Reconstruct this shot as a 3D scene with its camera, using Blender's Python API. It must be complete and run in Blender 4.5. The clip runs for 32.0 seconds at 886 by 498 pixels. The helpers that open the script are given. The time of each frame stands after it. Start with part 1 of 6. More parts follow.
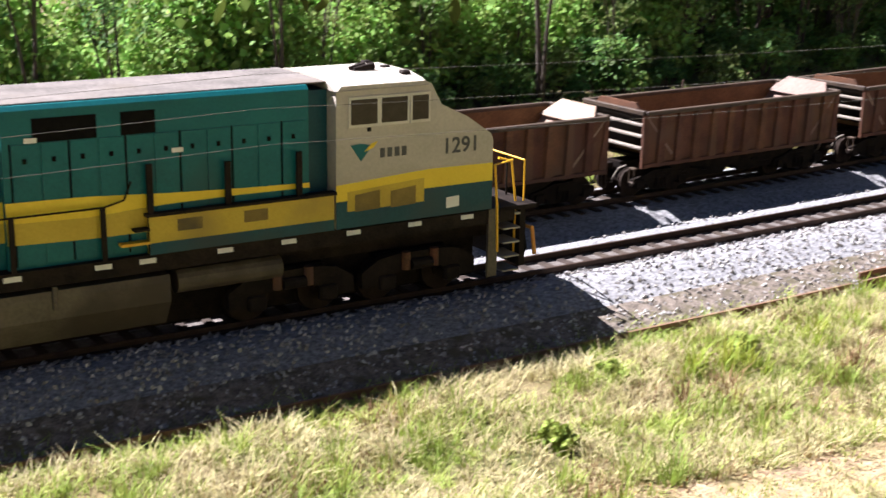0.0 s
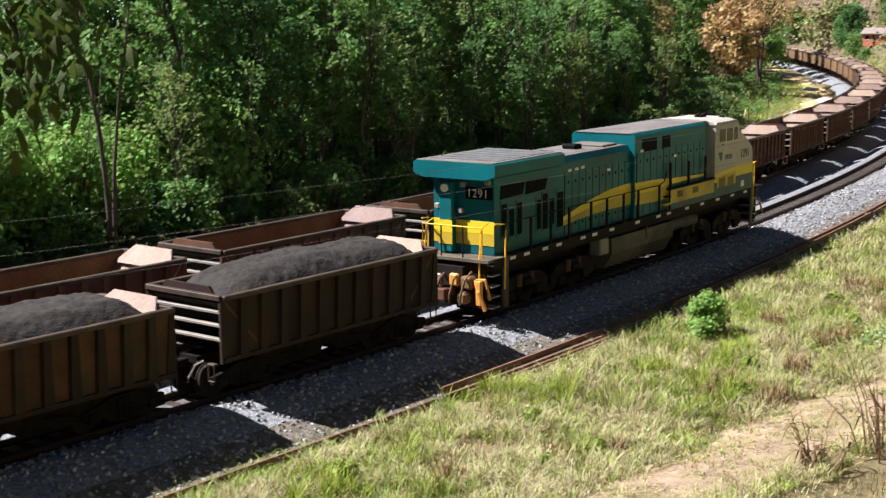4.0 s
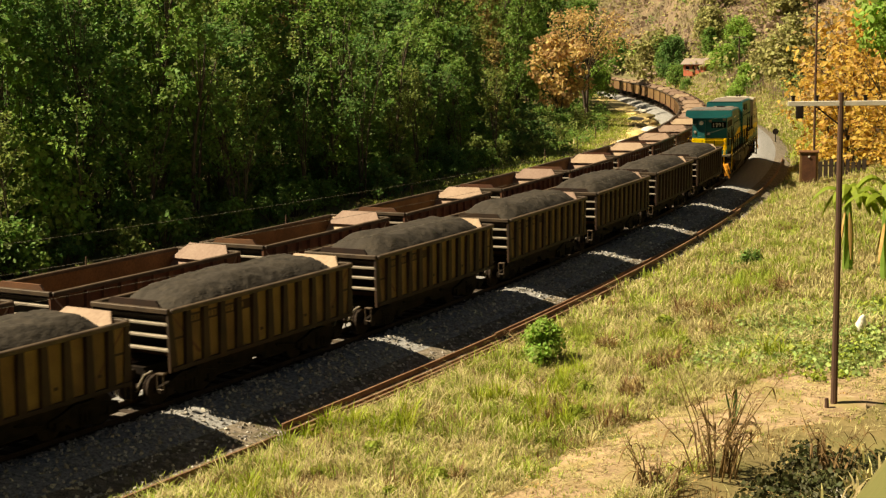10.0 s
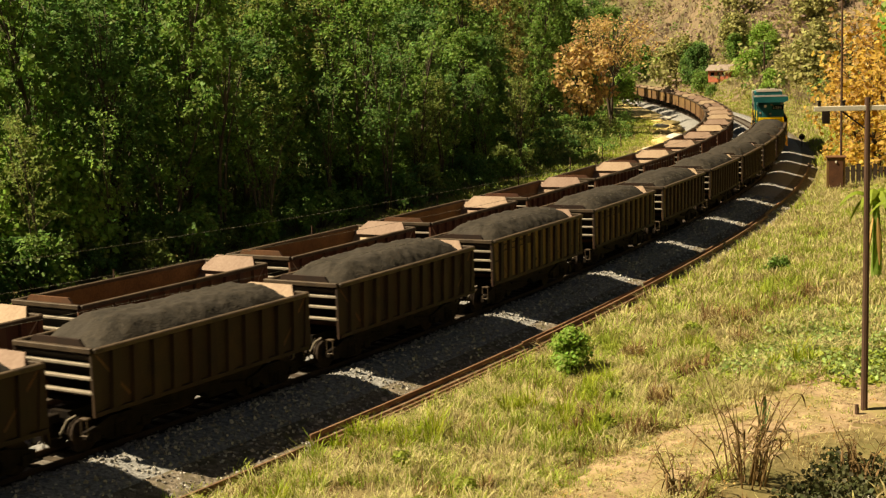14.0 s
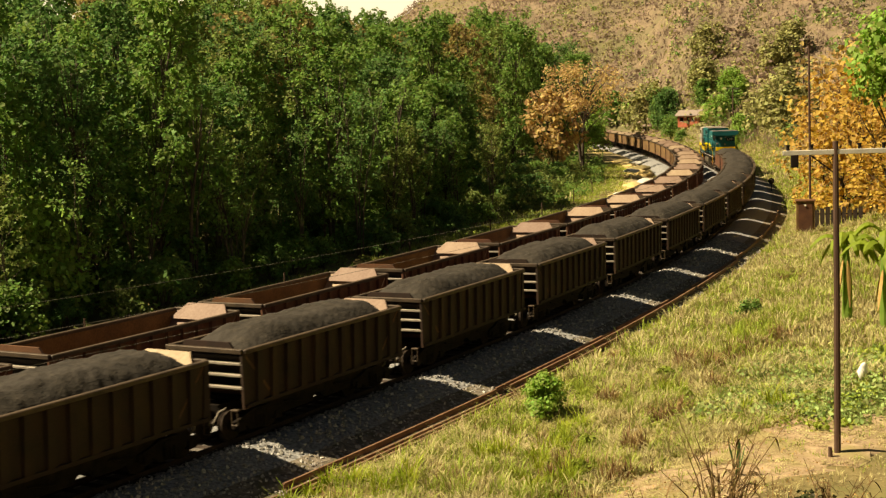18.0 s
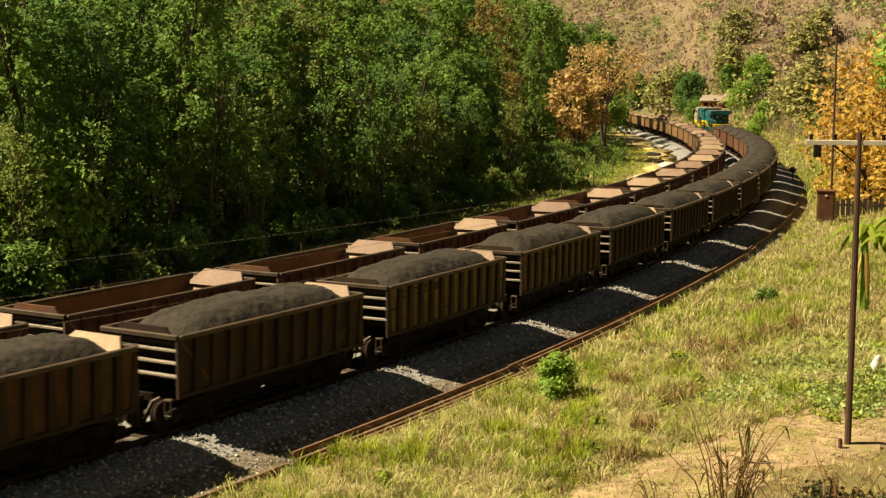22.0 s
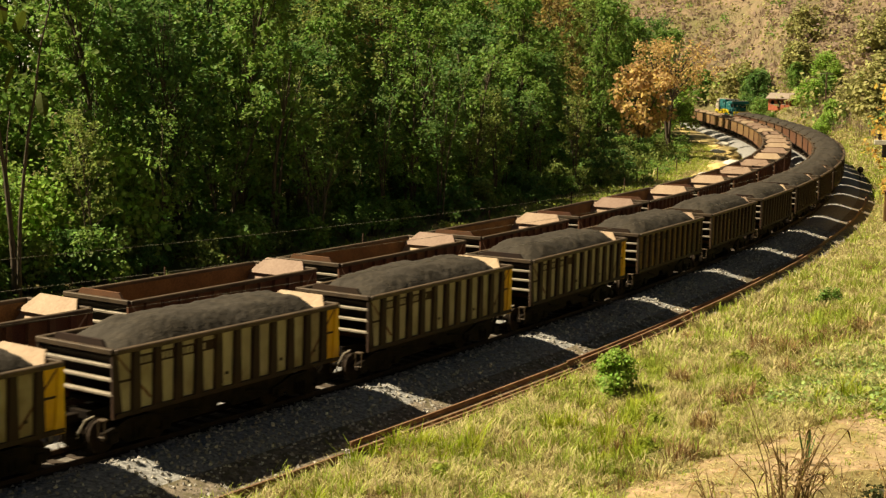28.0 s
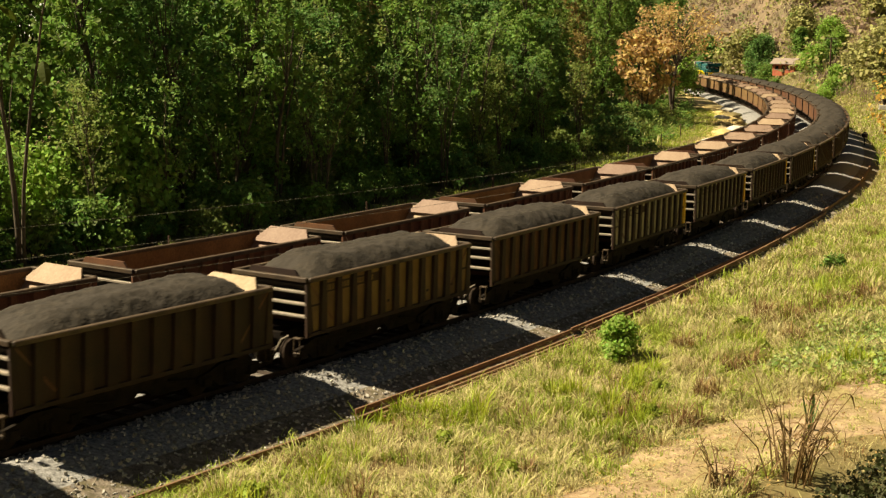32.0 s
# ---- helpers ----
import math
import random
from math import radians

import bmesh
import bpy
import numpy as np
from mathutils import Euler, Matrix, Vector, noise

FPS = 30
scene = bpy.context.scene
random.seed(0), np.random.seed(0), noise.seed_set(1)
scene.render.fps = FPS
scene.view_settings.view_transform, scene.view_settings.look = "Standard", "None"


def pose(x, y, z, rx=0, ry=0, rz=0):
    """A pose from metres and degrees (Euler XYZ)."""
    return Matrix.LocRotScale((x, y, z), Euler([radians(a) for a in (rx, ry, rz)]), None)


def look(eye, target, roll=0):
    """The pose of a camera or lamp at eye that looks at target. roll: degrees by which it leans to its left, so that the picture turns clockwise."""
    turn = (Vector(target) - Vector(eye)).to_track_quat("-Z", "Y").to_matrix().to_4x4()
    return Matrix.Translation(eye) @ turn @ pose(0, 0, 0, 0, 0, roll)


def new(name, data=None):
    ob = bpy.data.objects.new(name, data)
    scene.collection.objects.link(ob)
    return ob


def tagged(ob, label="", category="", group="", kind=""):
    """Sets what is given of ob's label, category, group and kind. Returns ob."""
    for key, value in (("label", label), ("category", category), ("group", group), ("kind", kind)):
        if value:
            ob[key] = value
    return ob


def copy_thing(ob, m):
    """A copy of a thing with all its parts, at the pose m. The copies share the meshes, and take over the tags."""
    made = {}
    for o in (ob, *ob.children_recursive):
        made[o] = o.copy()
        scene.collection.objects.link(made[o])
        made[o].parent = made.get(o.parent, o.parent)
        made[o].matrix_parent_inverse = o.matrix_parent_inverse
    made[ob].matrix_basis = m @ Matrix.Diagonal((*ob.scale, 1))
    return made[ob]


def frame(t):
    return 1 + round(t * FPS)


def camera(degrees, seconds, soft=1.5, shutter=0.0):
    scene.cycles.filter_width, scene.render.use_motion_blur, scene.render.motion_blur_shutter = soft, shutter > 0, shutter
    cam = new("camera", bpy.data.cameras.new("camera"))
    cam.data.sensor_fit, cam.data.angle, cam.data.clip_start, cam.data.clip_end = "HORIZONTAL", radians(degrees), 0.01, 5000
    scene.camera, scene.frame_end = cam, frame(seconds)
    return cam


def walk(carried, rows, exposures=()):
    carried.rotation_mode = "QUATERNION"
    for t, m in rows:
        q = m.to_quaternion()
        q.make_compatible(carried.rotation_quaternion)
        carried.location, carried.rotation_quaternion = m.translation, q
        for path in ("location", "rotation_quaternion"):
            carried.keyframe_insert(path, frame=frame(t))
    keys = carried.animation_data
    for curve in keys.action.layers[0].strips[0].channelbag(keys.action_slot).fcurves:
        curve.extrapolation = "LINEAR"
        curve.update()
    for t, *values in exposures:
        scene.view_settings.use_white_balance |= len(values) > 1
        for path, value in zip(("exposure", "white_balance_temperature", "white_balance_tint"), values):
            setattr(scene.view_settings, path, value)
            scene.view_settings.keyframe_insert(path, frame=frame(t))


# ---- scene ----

# ---------------------------------------------------------------- camera
EYE = (0.0, 0.0, 9.2)
TURNS = (  # seconds and the camera's turn (degrees, Euler XYZ)
    (0, 74.404, -1.020, 24.264),
    (0.5, 76.470, -0.498, 19.517),
    (1, 77.398, -0.222, 18.087),
    (1.5, 77.017, -0.949, 17.963),
    (2, 77.931, -0.570, 14.664),
    (2.5, 79.008, 0.279, 11.141),
    (3, 79.098, 0.659, 10.032),
    (3.5, 79.468, 0.483, 8.420),
    (4, 80.286, 0.652, 6.013),
    (4.5, 81.710, 1.416, 3.935),
    (6.5, 81.048, 1.244, 3.369),
    (7, 80.478, 1.171, 3.840),
    (7.5, 80.691, 1.076, 4.224),
    (8, 81.189, 1.031, 2.221),
    (8.5, 81.244, 1.318, 0.051),
    (9, 81.386, 1.283, -0.736),
    (9.5, 81.492, 1.366, -0.314),
    (10, 81.569, 1.092, -1.048),
    (10.5, 81.675, 1.101, -0.669),
    (11, 81.512, 1.084, 0.119),
    (11.5, 81.358, 1.043, -0.035),
    (12, 81.611, 0.935, -0.374),
    (12.5, 81.426, 1.409, -0.071),
    (13, 81.497, 1.484, -0.222),
    (13.5, 81.813, 1.826, 0.006),
    (15.5, 82.218, 1.796, -0.254),
    (16, 82.539, 1.903, -0.320),
    (16.5, 82.792, 1.943, -0.941),
    (17, 82.821, 1.913, -0.757),
    (17.5, 83.716, 2.139, -1.559),
    (18, 83.900, 2.139, -1.249),
    (18.5, 83.431, 1.736, -0.789),
    (19, 83.533, 1.567, -0.437),
    (19.5, 83.417, 1.669, -0.311),
    (20, 83.394, 1.638, -0.455),
    (20.5, 83.098, 1.210, 0.006),
    (21, 82.809, 0.884, 0.337),
    (21.5, 82.842, 0.025, -0.656),
    (22, 82.889, -0.029, -0.256),
    (22.5, 82.604, 0.239, -0.433),
    (23, 82.399, -0.008, -0.108),
    (23.5, 82.705, 0.094, -0.070),
    (24, 82.941, 0.157, 0.606),
    (24.5, 82.782, -0.439, 0.734),
    (25, 82.893, -1.221, 1.298),
    (25.5, 82.654, -1.696, 0.850),
    (27.5, 82.657, -0.830, 1.296),
    (28, 82.586, -0.844, 2.440),
    (28.5, 82.829, -0.823, 3.081),
    (29, 83.055, -0.733, 3.233),
    (29.5, 82.516, -0.476, 2.728),
    (30, 81.186, -0.569, 2.640),
    (30.5, 81.144, -0.701, 2.654),
    (31, 81.611, -0.511, 2.466),
    (31.5, 81.655, -0.225, 2.395),
    (32, 81.209, -0.558, 2.564),
)
cam = camera(36.2, 32.0, soft=1.3, shutter=0.3)
walk(cam, [(t, pose(*EYE, rx, ry, rz)) for t, rx, ry, rz in TURNS],
     exposures=((0, 1.84, 5800, 22), (1, 1.90, 5800, 21), (2, 1.64, 5780, 20), (4, 1.20, 5750, 16), (6.5, 1.03, 7100, 11), (8.2, 1.0, 7200, 9), (9, 0.97, 9500, 6), (20, 0.84, 10300, 5), (32, 0.94, 9500, 4)))

# ---------------------------------------------------------------- light
SUN_AZ, SUN_EL = -91.0, 50.0  # from +y towards +x
world = bpy.data.worlds.new("sky")
scene.world = world
world.use_nodes = True
wt = world.node_tree
sky = wt.nodes.new("ShaderNodeTexSky")
sky.sky_type, sky.sun_disc = "NISHITA", False
sky.sun_elevation, sky.sun_rotation = radians(SUN_EL), radians(SUN_AZ)
wt.links.new(sky.outputs[0], wt.nodes["Background"].inputs[0])
wt.nodes["Background"].inputs[1].default_value = 0.0145
lamp = bpy.data.lights.new("sun", "SUN")
lamp.energy, lamp.angle, lamp.color = 5.3, radians(0.53), (1.0, 0.95, 0.86)
sun = new("sun", lamp)
sd = Vector((math.sin(radians(SUN_AZ)) * math.cos(radians(SUN_EL)), math.cos(radians(SUN_AZ)) * math.cos(radians(SUN_EL)), math.sin(radians(SUN_EL))))
sun.matrix_world = look(sd * 60, (0, 0, 0))

# ---------------------------------------------------------------- materials
def mat(name, a, b=None, rough=0.7, metal=0.0, scale=4.0, fine=40.0, bump=0.2, detail=None, vary=0.0, island=False, low=0.35, high=0.65, stretch=(1, 1, 1), spec=0.4):
    """A surface of two colours mixed by coarse and fine noise, with relief; detail: a third colour in patches."""
    m = bpy.data.materials.new(name)
    m.use_nodes = True
    nt = m.node_tree
    n, l = nt.nodes, nt.links
    p = n["Principled BSDF"]
    p.inputs["Roughness"].default_value, p.inputs["Metallic"].default_value = rough, metal
    p.inputs["Specular IOR Level"].default_value = spec
    co = n.new("ShaderNodeTexCoord")
    mp = n.new("ShaderNodeMapping")
    mp.inputs["Scale"].default_value = stretch
    l.new(co.outputs["Object"], mp.inputs[0])
    n1, n2 = n.new("ShaderNodeTexNoise"), n.new("ShaderNodeTexNoise")
    n1.inputs["Scale"].default_value, n2.inputs["Scale"].default_value = scale, fine
    n1.inputs["Detail"].default_value = 5
    for q in (n1, n2):
        l.new(mp.outputs[0], q.inputs["Vector"])
    add = n.new("ShaderNodeMix")
    add.inputs[0].default_value = 0.4
    l.new(n1.outputs[0], add.inputs[2]), l.new(n2.outputs[0], add.inputs[3])
    ramp = n.new("ShaderNodeValToRGB")
    ramp.color_ramp.elements[0].position, ramp.color_ramp.elements[1].position = low, high
    ramp.color_ramp.elements[0].color = (*a, 1)
    ramp.color_ramp.elements[1].color = (*(b or a), 1)
    l.new(add.outputs[0], ramp.inputs[0])
    out = ramp.outputs[0]
    if detail:
        n3 = n.new("ShaderNodeTexNoise")
        n3.inputs["Scale"].default_value, n3.inputs["Detail"].default_value = scale * 0.37, 7
        l.new(mp.outputs[0], n3.inputs["Vector"])
        r3 = n.new("ShaderNodeValToRGB")
        r3.color_ramp.elements[0].position, r3.color_ramp.elements[1].position = 0.5, 0.62
        l.new(n3.outputs[0], r3.inputs[0])
        mx = n.new("ShaderNodeMix")
        mx.data_type = "RGBA"
        l.new(r3.outputs[0], mx.inputs[0]), l.new(out, mx.inputs[6])
        mx.inputs[7].default_value = (*detail, 1)
        out = mx.outputs[2]
    if vary or island:
        src = n.new("ShaderNodeNewGeometry").outputs["Random Per Island"] if island else n.new("ShaderNodeObjectInfo").outputs["Random"]
        mr = n.new("ShaderNodeMapRange")
        mr.inputs[3].default_value, mr.inputs[4].default_value = 1 - vary, 1 + vary
        l.new(src, mr.inputs[0])
        hs = n.new("ShaderNodeHueSaturation")
        l.new(mr.outputs[0], hs.inputs["Value"]), l.new(out, hs.inputs["Color"])
        mr2 = n.new("ShaderNodeMapRange")
        mr2.inputs[3].default_value, mr2.inputs[4].default_value = 0.5 - vary * 0.06, 0.5 + vary * 0.06
        l.new(src, mr2.inputs[0]), l.new(mr2.outputs[0], hs.inputs["Hue"])
        out = hs.outputs[0]
    l.new(out, p.inputs["Base Color"])
    if bump:
        bp = n.new("ShaderNodeBump")
        bp.inputs["Strength"].default_value, bp.inputs["Distance"].default_value = bump, 0.05
        l.new(add.outputs[0], bp.inputs["Height"]), l.new(bp.outputs[0], p.inputs["Normal"])
    return m


def leafy(name, a, b, vary=0.45, trans=0.45, rough=0.6):
    """Leaves: two-tone by noise, brightness by leaf, some light shining through."""
    m = mat(name, a, b, rough=rough, scale=0.8, fine=3.0, bump=0, vary=vary, island=True, spec=0.25)
    nt = m.node_tree
    p = nt.nodes["Principled BSDF"]
    tr = nt.nodes.new("ShaderNodeBsdfTranslucent")
    src = p.inputs["Base Color"].links[0].from_socket
    nt.links.new(src, tr.inputs[0])
    ms = nt.nodes.new("ShaderNodeMixShader")
    ms.inputs[0].default_value = trans
    nt.links.new(p.outputs[0], ms.inputs[1]), nt.links.new(tr.outputs[0], ms.inputs[2])
    nt.links.new(ms.outputs[0], nt.nodes["Material Output"].inputs[0])
    return m


M_SOIL = mat("soil", (0.11, 0.088, 0.036), (0.22, 0.17, 0.075), 0.95, scale=0.5, fine=9, bump=0.5, detail=(0.11, 0.115, 0.035))
M_DIRT = mat("path_dirt", (0.22, 0.15, 0.09), (0.44, 0.32, 0.205), 0.95, bump=0.6, detail=(0.27, 0.215, 0.10), scale=2.6, fine=26)
M_GRAVEL = mat("ballast_bed", (0.08, 0.08, 0.082), (0.36, 0.358, 0.362), 0.9, scale=9, fine=26, bump=1.0, vary=0.1)
M_OILY = mat("oily_ballast", (0.05, 0.042, 0.037), (0.17, 0.148, 0.13), 0.9, scale=8, fine=26, bump=1.0)
M_TOE = mat("dirty_gravel", (0.06, 0.048, 0.036), (0.27, 0.225, 0.18), 0.95, scale=6, fine=24, bump=1.0, detail=(0.10, 0.085, 0.05))
M_STONE = mat("ballast_stone", (0.12, 0.105, 0.09), (0.50, 0.48, 0.455), 0.85, scale=5, fine=30, bump=0.3, vary=0.45, island=True)
M_RAIL = mat("rail_steel", (0.035, 0.01925, 0.01225), (0.07, 0.042, 0.028), 0.6, 0.5, scale=3, fine=50)
M_SLEEPER = mat("sleeper", (0.0245, 0.01575, 0.0105), (0.056, 0.0385, 0.028), 0.9, scale=3, fine=40, vary=0.2)
M_RUST = mat("rusty_plate", (0.07, 0.029, 0.016), (0.17, 0.07, 0.034), 0.8, 0.1, scale=1.6, fine=22, detail=(0.11, 0.055, 0.035), vary=0.15)
M_RUSTIN = mat("rusty_inside", (0.10, 0.052, 0.020), (0.21, 0.118, 0.048), 0.85, 0.0, scale=1.2, fine=18, detail=(0.15, 0.088, 0.044), vary=0.15)
M_SUNLIT = mat("worn_plate", (0.2088, 0.1296, 0.0864), (0.3312, 0.2376, 0.1728), 0.7, 0.0, scale=1.0, fine=12, bump=0.1, vary=0.3)
M_DARK = mat("dark_brown_plate", (0.014, 0.0068, 0.0044), (0.04, 0.0168, 0.008), 0.75, 0.1, scale=1.5, fine=20, detail=(0.024, 0.012, 0.0072), vary=0.25)
M_BROWN = mat("red_brown_plate", (0.051, 0.0204, 0.0102), (0.1122, 0.04335, 0.01785), 0.75, 0.1, scale=1.5, fine=20, detail=(0.0459, 0.02295, 0.0102), vary=0.2)
M_OCHRE = mat("ochre_paint", (0.1242, 0.06508, 0.01775), (0.1893, 0.1124, 0.0355), 0.65, scale=1.6, fine=22, detail=(0.09466, 0.05029, 0.01775), vary=0.12)
M_BEIGE = mat("beige_paint", (0.29, 0.25, 0.18), (0.40, 0.35, 0.255), 0.65, scale=1.6, fine=22, detail=(0.195, 0.15, 0.09), vary=0.1)
M_YELLOWEND = mat("yellow_end_paint", (0.62, 0.34, 0.02), (0.72, 0.42, 0.04), 0.55, scale=1.6, fine=22, detail=(0.5, 0.26, 0.03), vary=0.08)
M_LEDGE = mat("end_ledge", (0.224, 0.192, 0.16), (0.336, 0.288, 0.24), 0.6, 0.2, scale=3, fine=30)
M_RIM = mat("rim_worn", (0.032, 0.02, 0.013), (0.092, 0.06, 0.036), 0.65, 0.1, scale=2, fine=26)
M_ORE = mat("iron_ore", (0.010, 0.0078, 0.0058), (0.043, 0.0335, 0.0245), 0.9, bump=1.0, detail=(0.030, 0.024, 0.019), scale=3.0, fine=16, low=0.33, high=0.67)
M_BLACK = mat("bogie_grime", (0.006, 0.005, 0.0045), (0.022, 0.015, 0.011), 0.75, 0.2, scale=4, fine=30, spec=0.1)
M_WHEEL = mat("wheel_steel", (0.015, 0.009, 0.006), (0.036, 0.024, 0.018), 0.75, 0.2, scale=4, fine=30, spec=0.15)
M_TEAL = mat("teal_paint", (0.002, 0.096, 0.108), (0.006, 0.138, 0.148), 0.45, scale=0.8, fine=18, bump=0.05, detail=(0.012, 0.085, 0.092), spec=0.25)
M_TEALD = mat("dark_teal_paint", (0.005, 0.05, 0.072), (0.01, 0.08, 0.10), 0.45, scale=0.8, fine=18, bump=0.05, detail=(0.03, 0.055, 0.065), spec=0.25)
M_YELLOW = mat("yellow_paint", (0.76, 0.54, 0.009), (0.84, 0.62, 0.018), 0.45, scale=0.9, fine=18, bump=0.05)
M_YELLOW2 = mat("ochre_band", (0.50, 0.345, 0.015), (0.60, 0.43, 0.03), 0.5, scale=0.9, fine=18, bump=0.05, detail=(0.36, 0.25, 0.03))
M_VENT = mat("grimy_ochre", (0.16, 0.11, 0.02), (0.26, 0.18, 0.035), 0.7, scale=2.0, fine=30, bump=0.2, detail=(0.10, 0.075, 0.03))
M_CAB = mat("grey_white_paint", (0.40, 0.36, 0.30), (0.50, 0.45, 0.38), 0.5, scale=0.8, fine=14, bump=0.05, detail=(0.34, 0.29, 0.23))
M_ROOFDUST = mat("dusty_roof", (0.10, 0.09, 0.08), (0.215, 0.19, 0.17), 0.85, scale=1.0, fine=14, bump=0.15, detail=(0.165, 0.14, 0.115), spec=0.2)
M_FRAME = mat("frame_grime", (0.0077, 0.0055, 0.0044), (0.0275, 0.0187, 0.01375), 0.75, 0.1, scale=2.5, fine=25, spec=0.15)
M_TANK = mat("fuel_tank_paint", (0.08, 0.064, 0.044), (0.152, 0.124, 0.084), 0.7, scale=1.2, fine=14, detail=(0.064, 0.048, 0.032))
M_GRILLE = mat("dark_grille", (0.004, 0.004, 0.004), (0.010, 0.009, 0.008), 0.7, scale=8, fine=60, spec=0.05)
M_PALEFRAME = mat("pale_window_frame", (0.52, 0.49, 0.42), (0.64, 0.60, 0.52), 0.5, scale=3, fine=30, bump=0.05)
M_WHITE = mat("white_reflector", (0.7, 0.68, 0.62), (0.8, 0.78, 0.72), 0.5, scale=5, fine=30, bump=0.05)
M_HANDRAIL = mat("yellow_handrail", (0.75, 0.40, 0.01), (0.85, 0.50, 0.02), 0.45, scale=5, fine=30, bump=0.05)
M_ORANGE = mat("orange_lever", (0.62, 0.24, 0.03), (0.75, 0.33, 0.05), 0.55, scale=4, fine=30)
M_BARK = mat("bark", (0.042, 0.032, 0.023), (0.125, 0.098, 0.072), 0.9, scale=3, fine=25, bump=0.6, vary=0.25, stretch=(1, 1, 0.3))
M_LEAF = leafy("green_leaves", (0.115, 0.215, 0.052), (0.225, 0.345, 0.088), trans=0.5)
M_LEAFD = leafy("deep_green_leaves", (0.078, 0.168, 0.050), (0.16, 0.275, 0.085), trans=0.5)
M_LEAFL = leafy("light_green_leaves", (0.20, 0.34, 0.065), (0.34, 0.48, 0.12), trans=0.5)
M_LEAFO = leafy("orange_brown_leaves", (0.45, 0.30, 0.125), (0.62, 0.44, 0.215), vary=0.35, trans=0.5)
M_LEAFY = leafy("golden_leaves", (0.50, 0.31, 0.08), (0.66, 0.45, 0.13), vary=0.3, trans=0.5)
M_GRASSA = leafy("straw_grass", (0.3627, 0.3116, 0.1442), (0.5394, 0.4743, 0.2604), vary=0.35, trans=0.25, rough=0.75)
M_LUSH = leafy("lush_grass", (0.20, 0.27, 0.03), (0.38, 0.42, 0.06), vary=0.35, trans=0.4, rough=0.75)
M_GRASSG = leafy("green_grass", (0.21, 0.285, 0.048), (0.38, 0.435, 0.09), vary=0.35, trans=0.3, rough=0.75)
M_LEAFM = leafy("olive_green_leaves", (0.14, 0.20, 0.055), (0.26, 0.31, 0.095), trans=0.5)
M_LEAFB = leafy("brownish_leaves", (0.23, 0.18, 0.07), (0.38, 0.29, 0.12), trans=0.5)
M_OLIVE = leafy("olive_leaves", (0.228, 0.228, 0.09), (0.396, 0.372, 0.156), trans=0.35)
M_CREEP = leafy("pale_creeper_leaves", (0.20, 0.30, 0.10), (0.36, 0.43, 0.16), vary=0.5, trans=0.3, rough=0.75)
M_DEADGRASS = leafy("dead_grass", (0.17, 0.10, 0.045), (0.30, 0.19, 0.09), vary=0.35, trans=0.2, rough=0.75)
M_WOODPOLE = mat("pole_wood", (0.05, 0.025, 0.0175), (0.1, 0.055, 0.04), 0.85, scale=3, fine=30, stretch=(0.5, 0.5, 0.1))
M_CONC = mat("pale_concrete", (0.45, 0.43, 0.38), (0.58, 0.55, 0.5), 0.9, scale=3, fine=30)
M_REDBRICK = mat("red_wall", (0.40, 0.10, 0.06), (0.55, 0.17, 0.10), 0.85, scale=1.5, fine=12)
M_ROOFT = mat("pale_roof_tiles", (0.19, 0.15, 0.13), (0.30, 0.24, 0.21), 0.85, scale=2, fine=12)
M_SAND = mat("sand", (0.50, 0.36, 0.14), (0.68, 0.52, 0.26), 0.95, scale=0.5, fine=8, bump=0.4, detail=(0.30, 0.24, 0.14))
M_HILL = mat("dry_hill", (0.10, 0.082, 0.045), (0.25, 0.175, 0.12), 0.95, scale=0.045, fine=0.35, bump=0.3, detail=(0.13, 0.115, 0.055))


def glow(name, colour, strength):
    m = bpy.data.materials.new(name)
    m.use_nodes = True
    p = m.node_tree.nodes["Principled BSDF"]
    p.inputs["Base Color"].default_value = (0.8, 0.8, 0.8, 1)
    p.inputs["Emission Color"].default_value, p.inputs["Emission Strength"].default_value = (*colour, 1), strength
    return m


M_SKYGLOW = glow("bright_haze", (1.0, 0.98, 0.95), 0.5)


# ---------------------------------------------------------------- small mesh kit
def part(name, bm, material, parent=None, label="", smooth=False):
    me = bpy.data.meshes.new(name)
    bm.to_mesh(me)
    bm.free()
    me.materials.append(material)
    if smooth:
        for f in me.polygons:
            f.use_smooth = True
    ob = new(name, me)
    if parent:
        ob.parent = parent
    return tagged(ob, label)


def again(ob, m, parent):
    """A further part on the same mesh."""
    o = new(ob.name.split(".")[0], ob.data)
    o.parent, o.matrix_basis = parent, m
    return tagged(o, ob.get("label", ""))


def data_part(name, verts, faces, material, parent=None, label="", smooth=False):
    me = bpy.data.meshes.new(name)
    me.from_pydata(verts, [], faces)
    me.update()
    me.materials.append(material)
    if smooth:
        for f in me.polygons:
            f.use_smooth = True
    ob = new(name, me)
    if parent:
        ob.parent = parent
    return tagged(ob, label)


def bx(bm, x0, x1, y0, y1, z0, z1, bevel=0.0):
    r = bmesh.ops.create_cube(bm, size=1.0, matrix=Matrix.Translation(((x0 + x1) / 2, (y0 + y1) / 2, (z0 + z1) / 2)) @ Matrix.Diagonal((x1 - x0, y1 - y0, z1 - z0, 1)))
    if bevel:
        es = {e for v in r["verts"] for e in v.link_edges}
        bmesh.ops.bevel(bm, geom=list(es), offset=bevel, segments=1, affect="EDGES")
    return bm


def box(*a):
    return bx(bmesh.new(), *a)


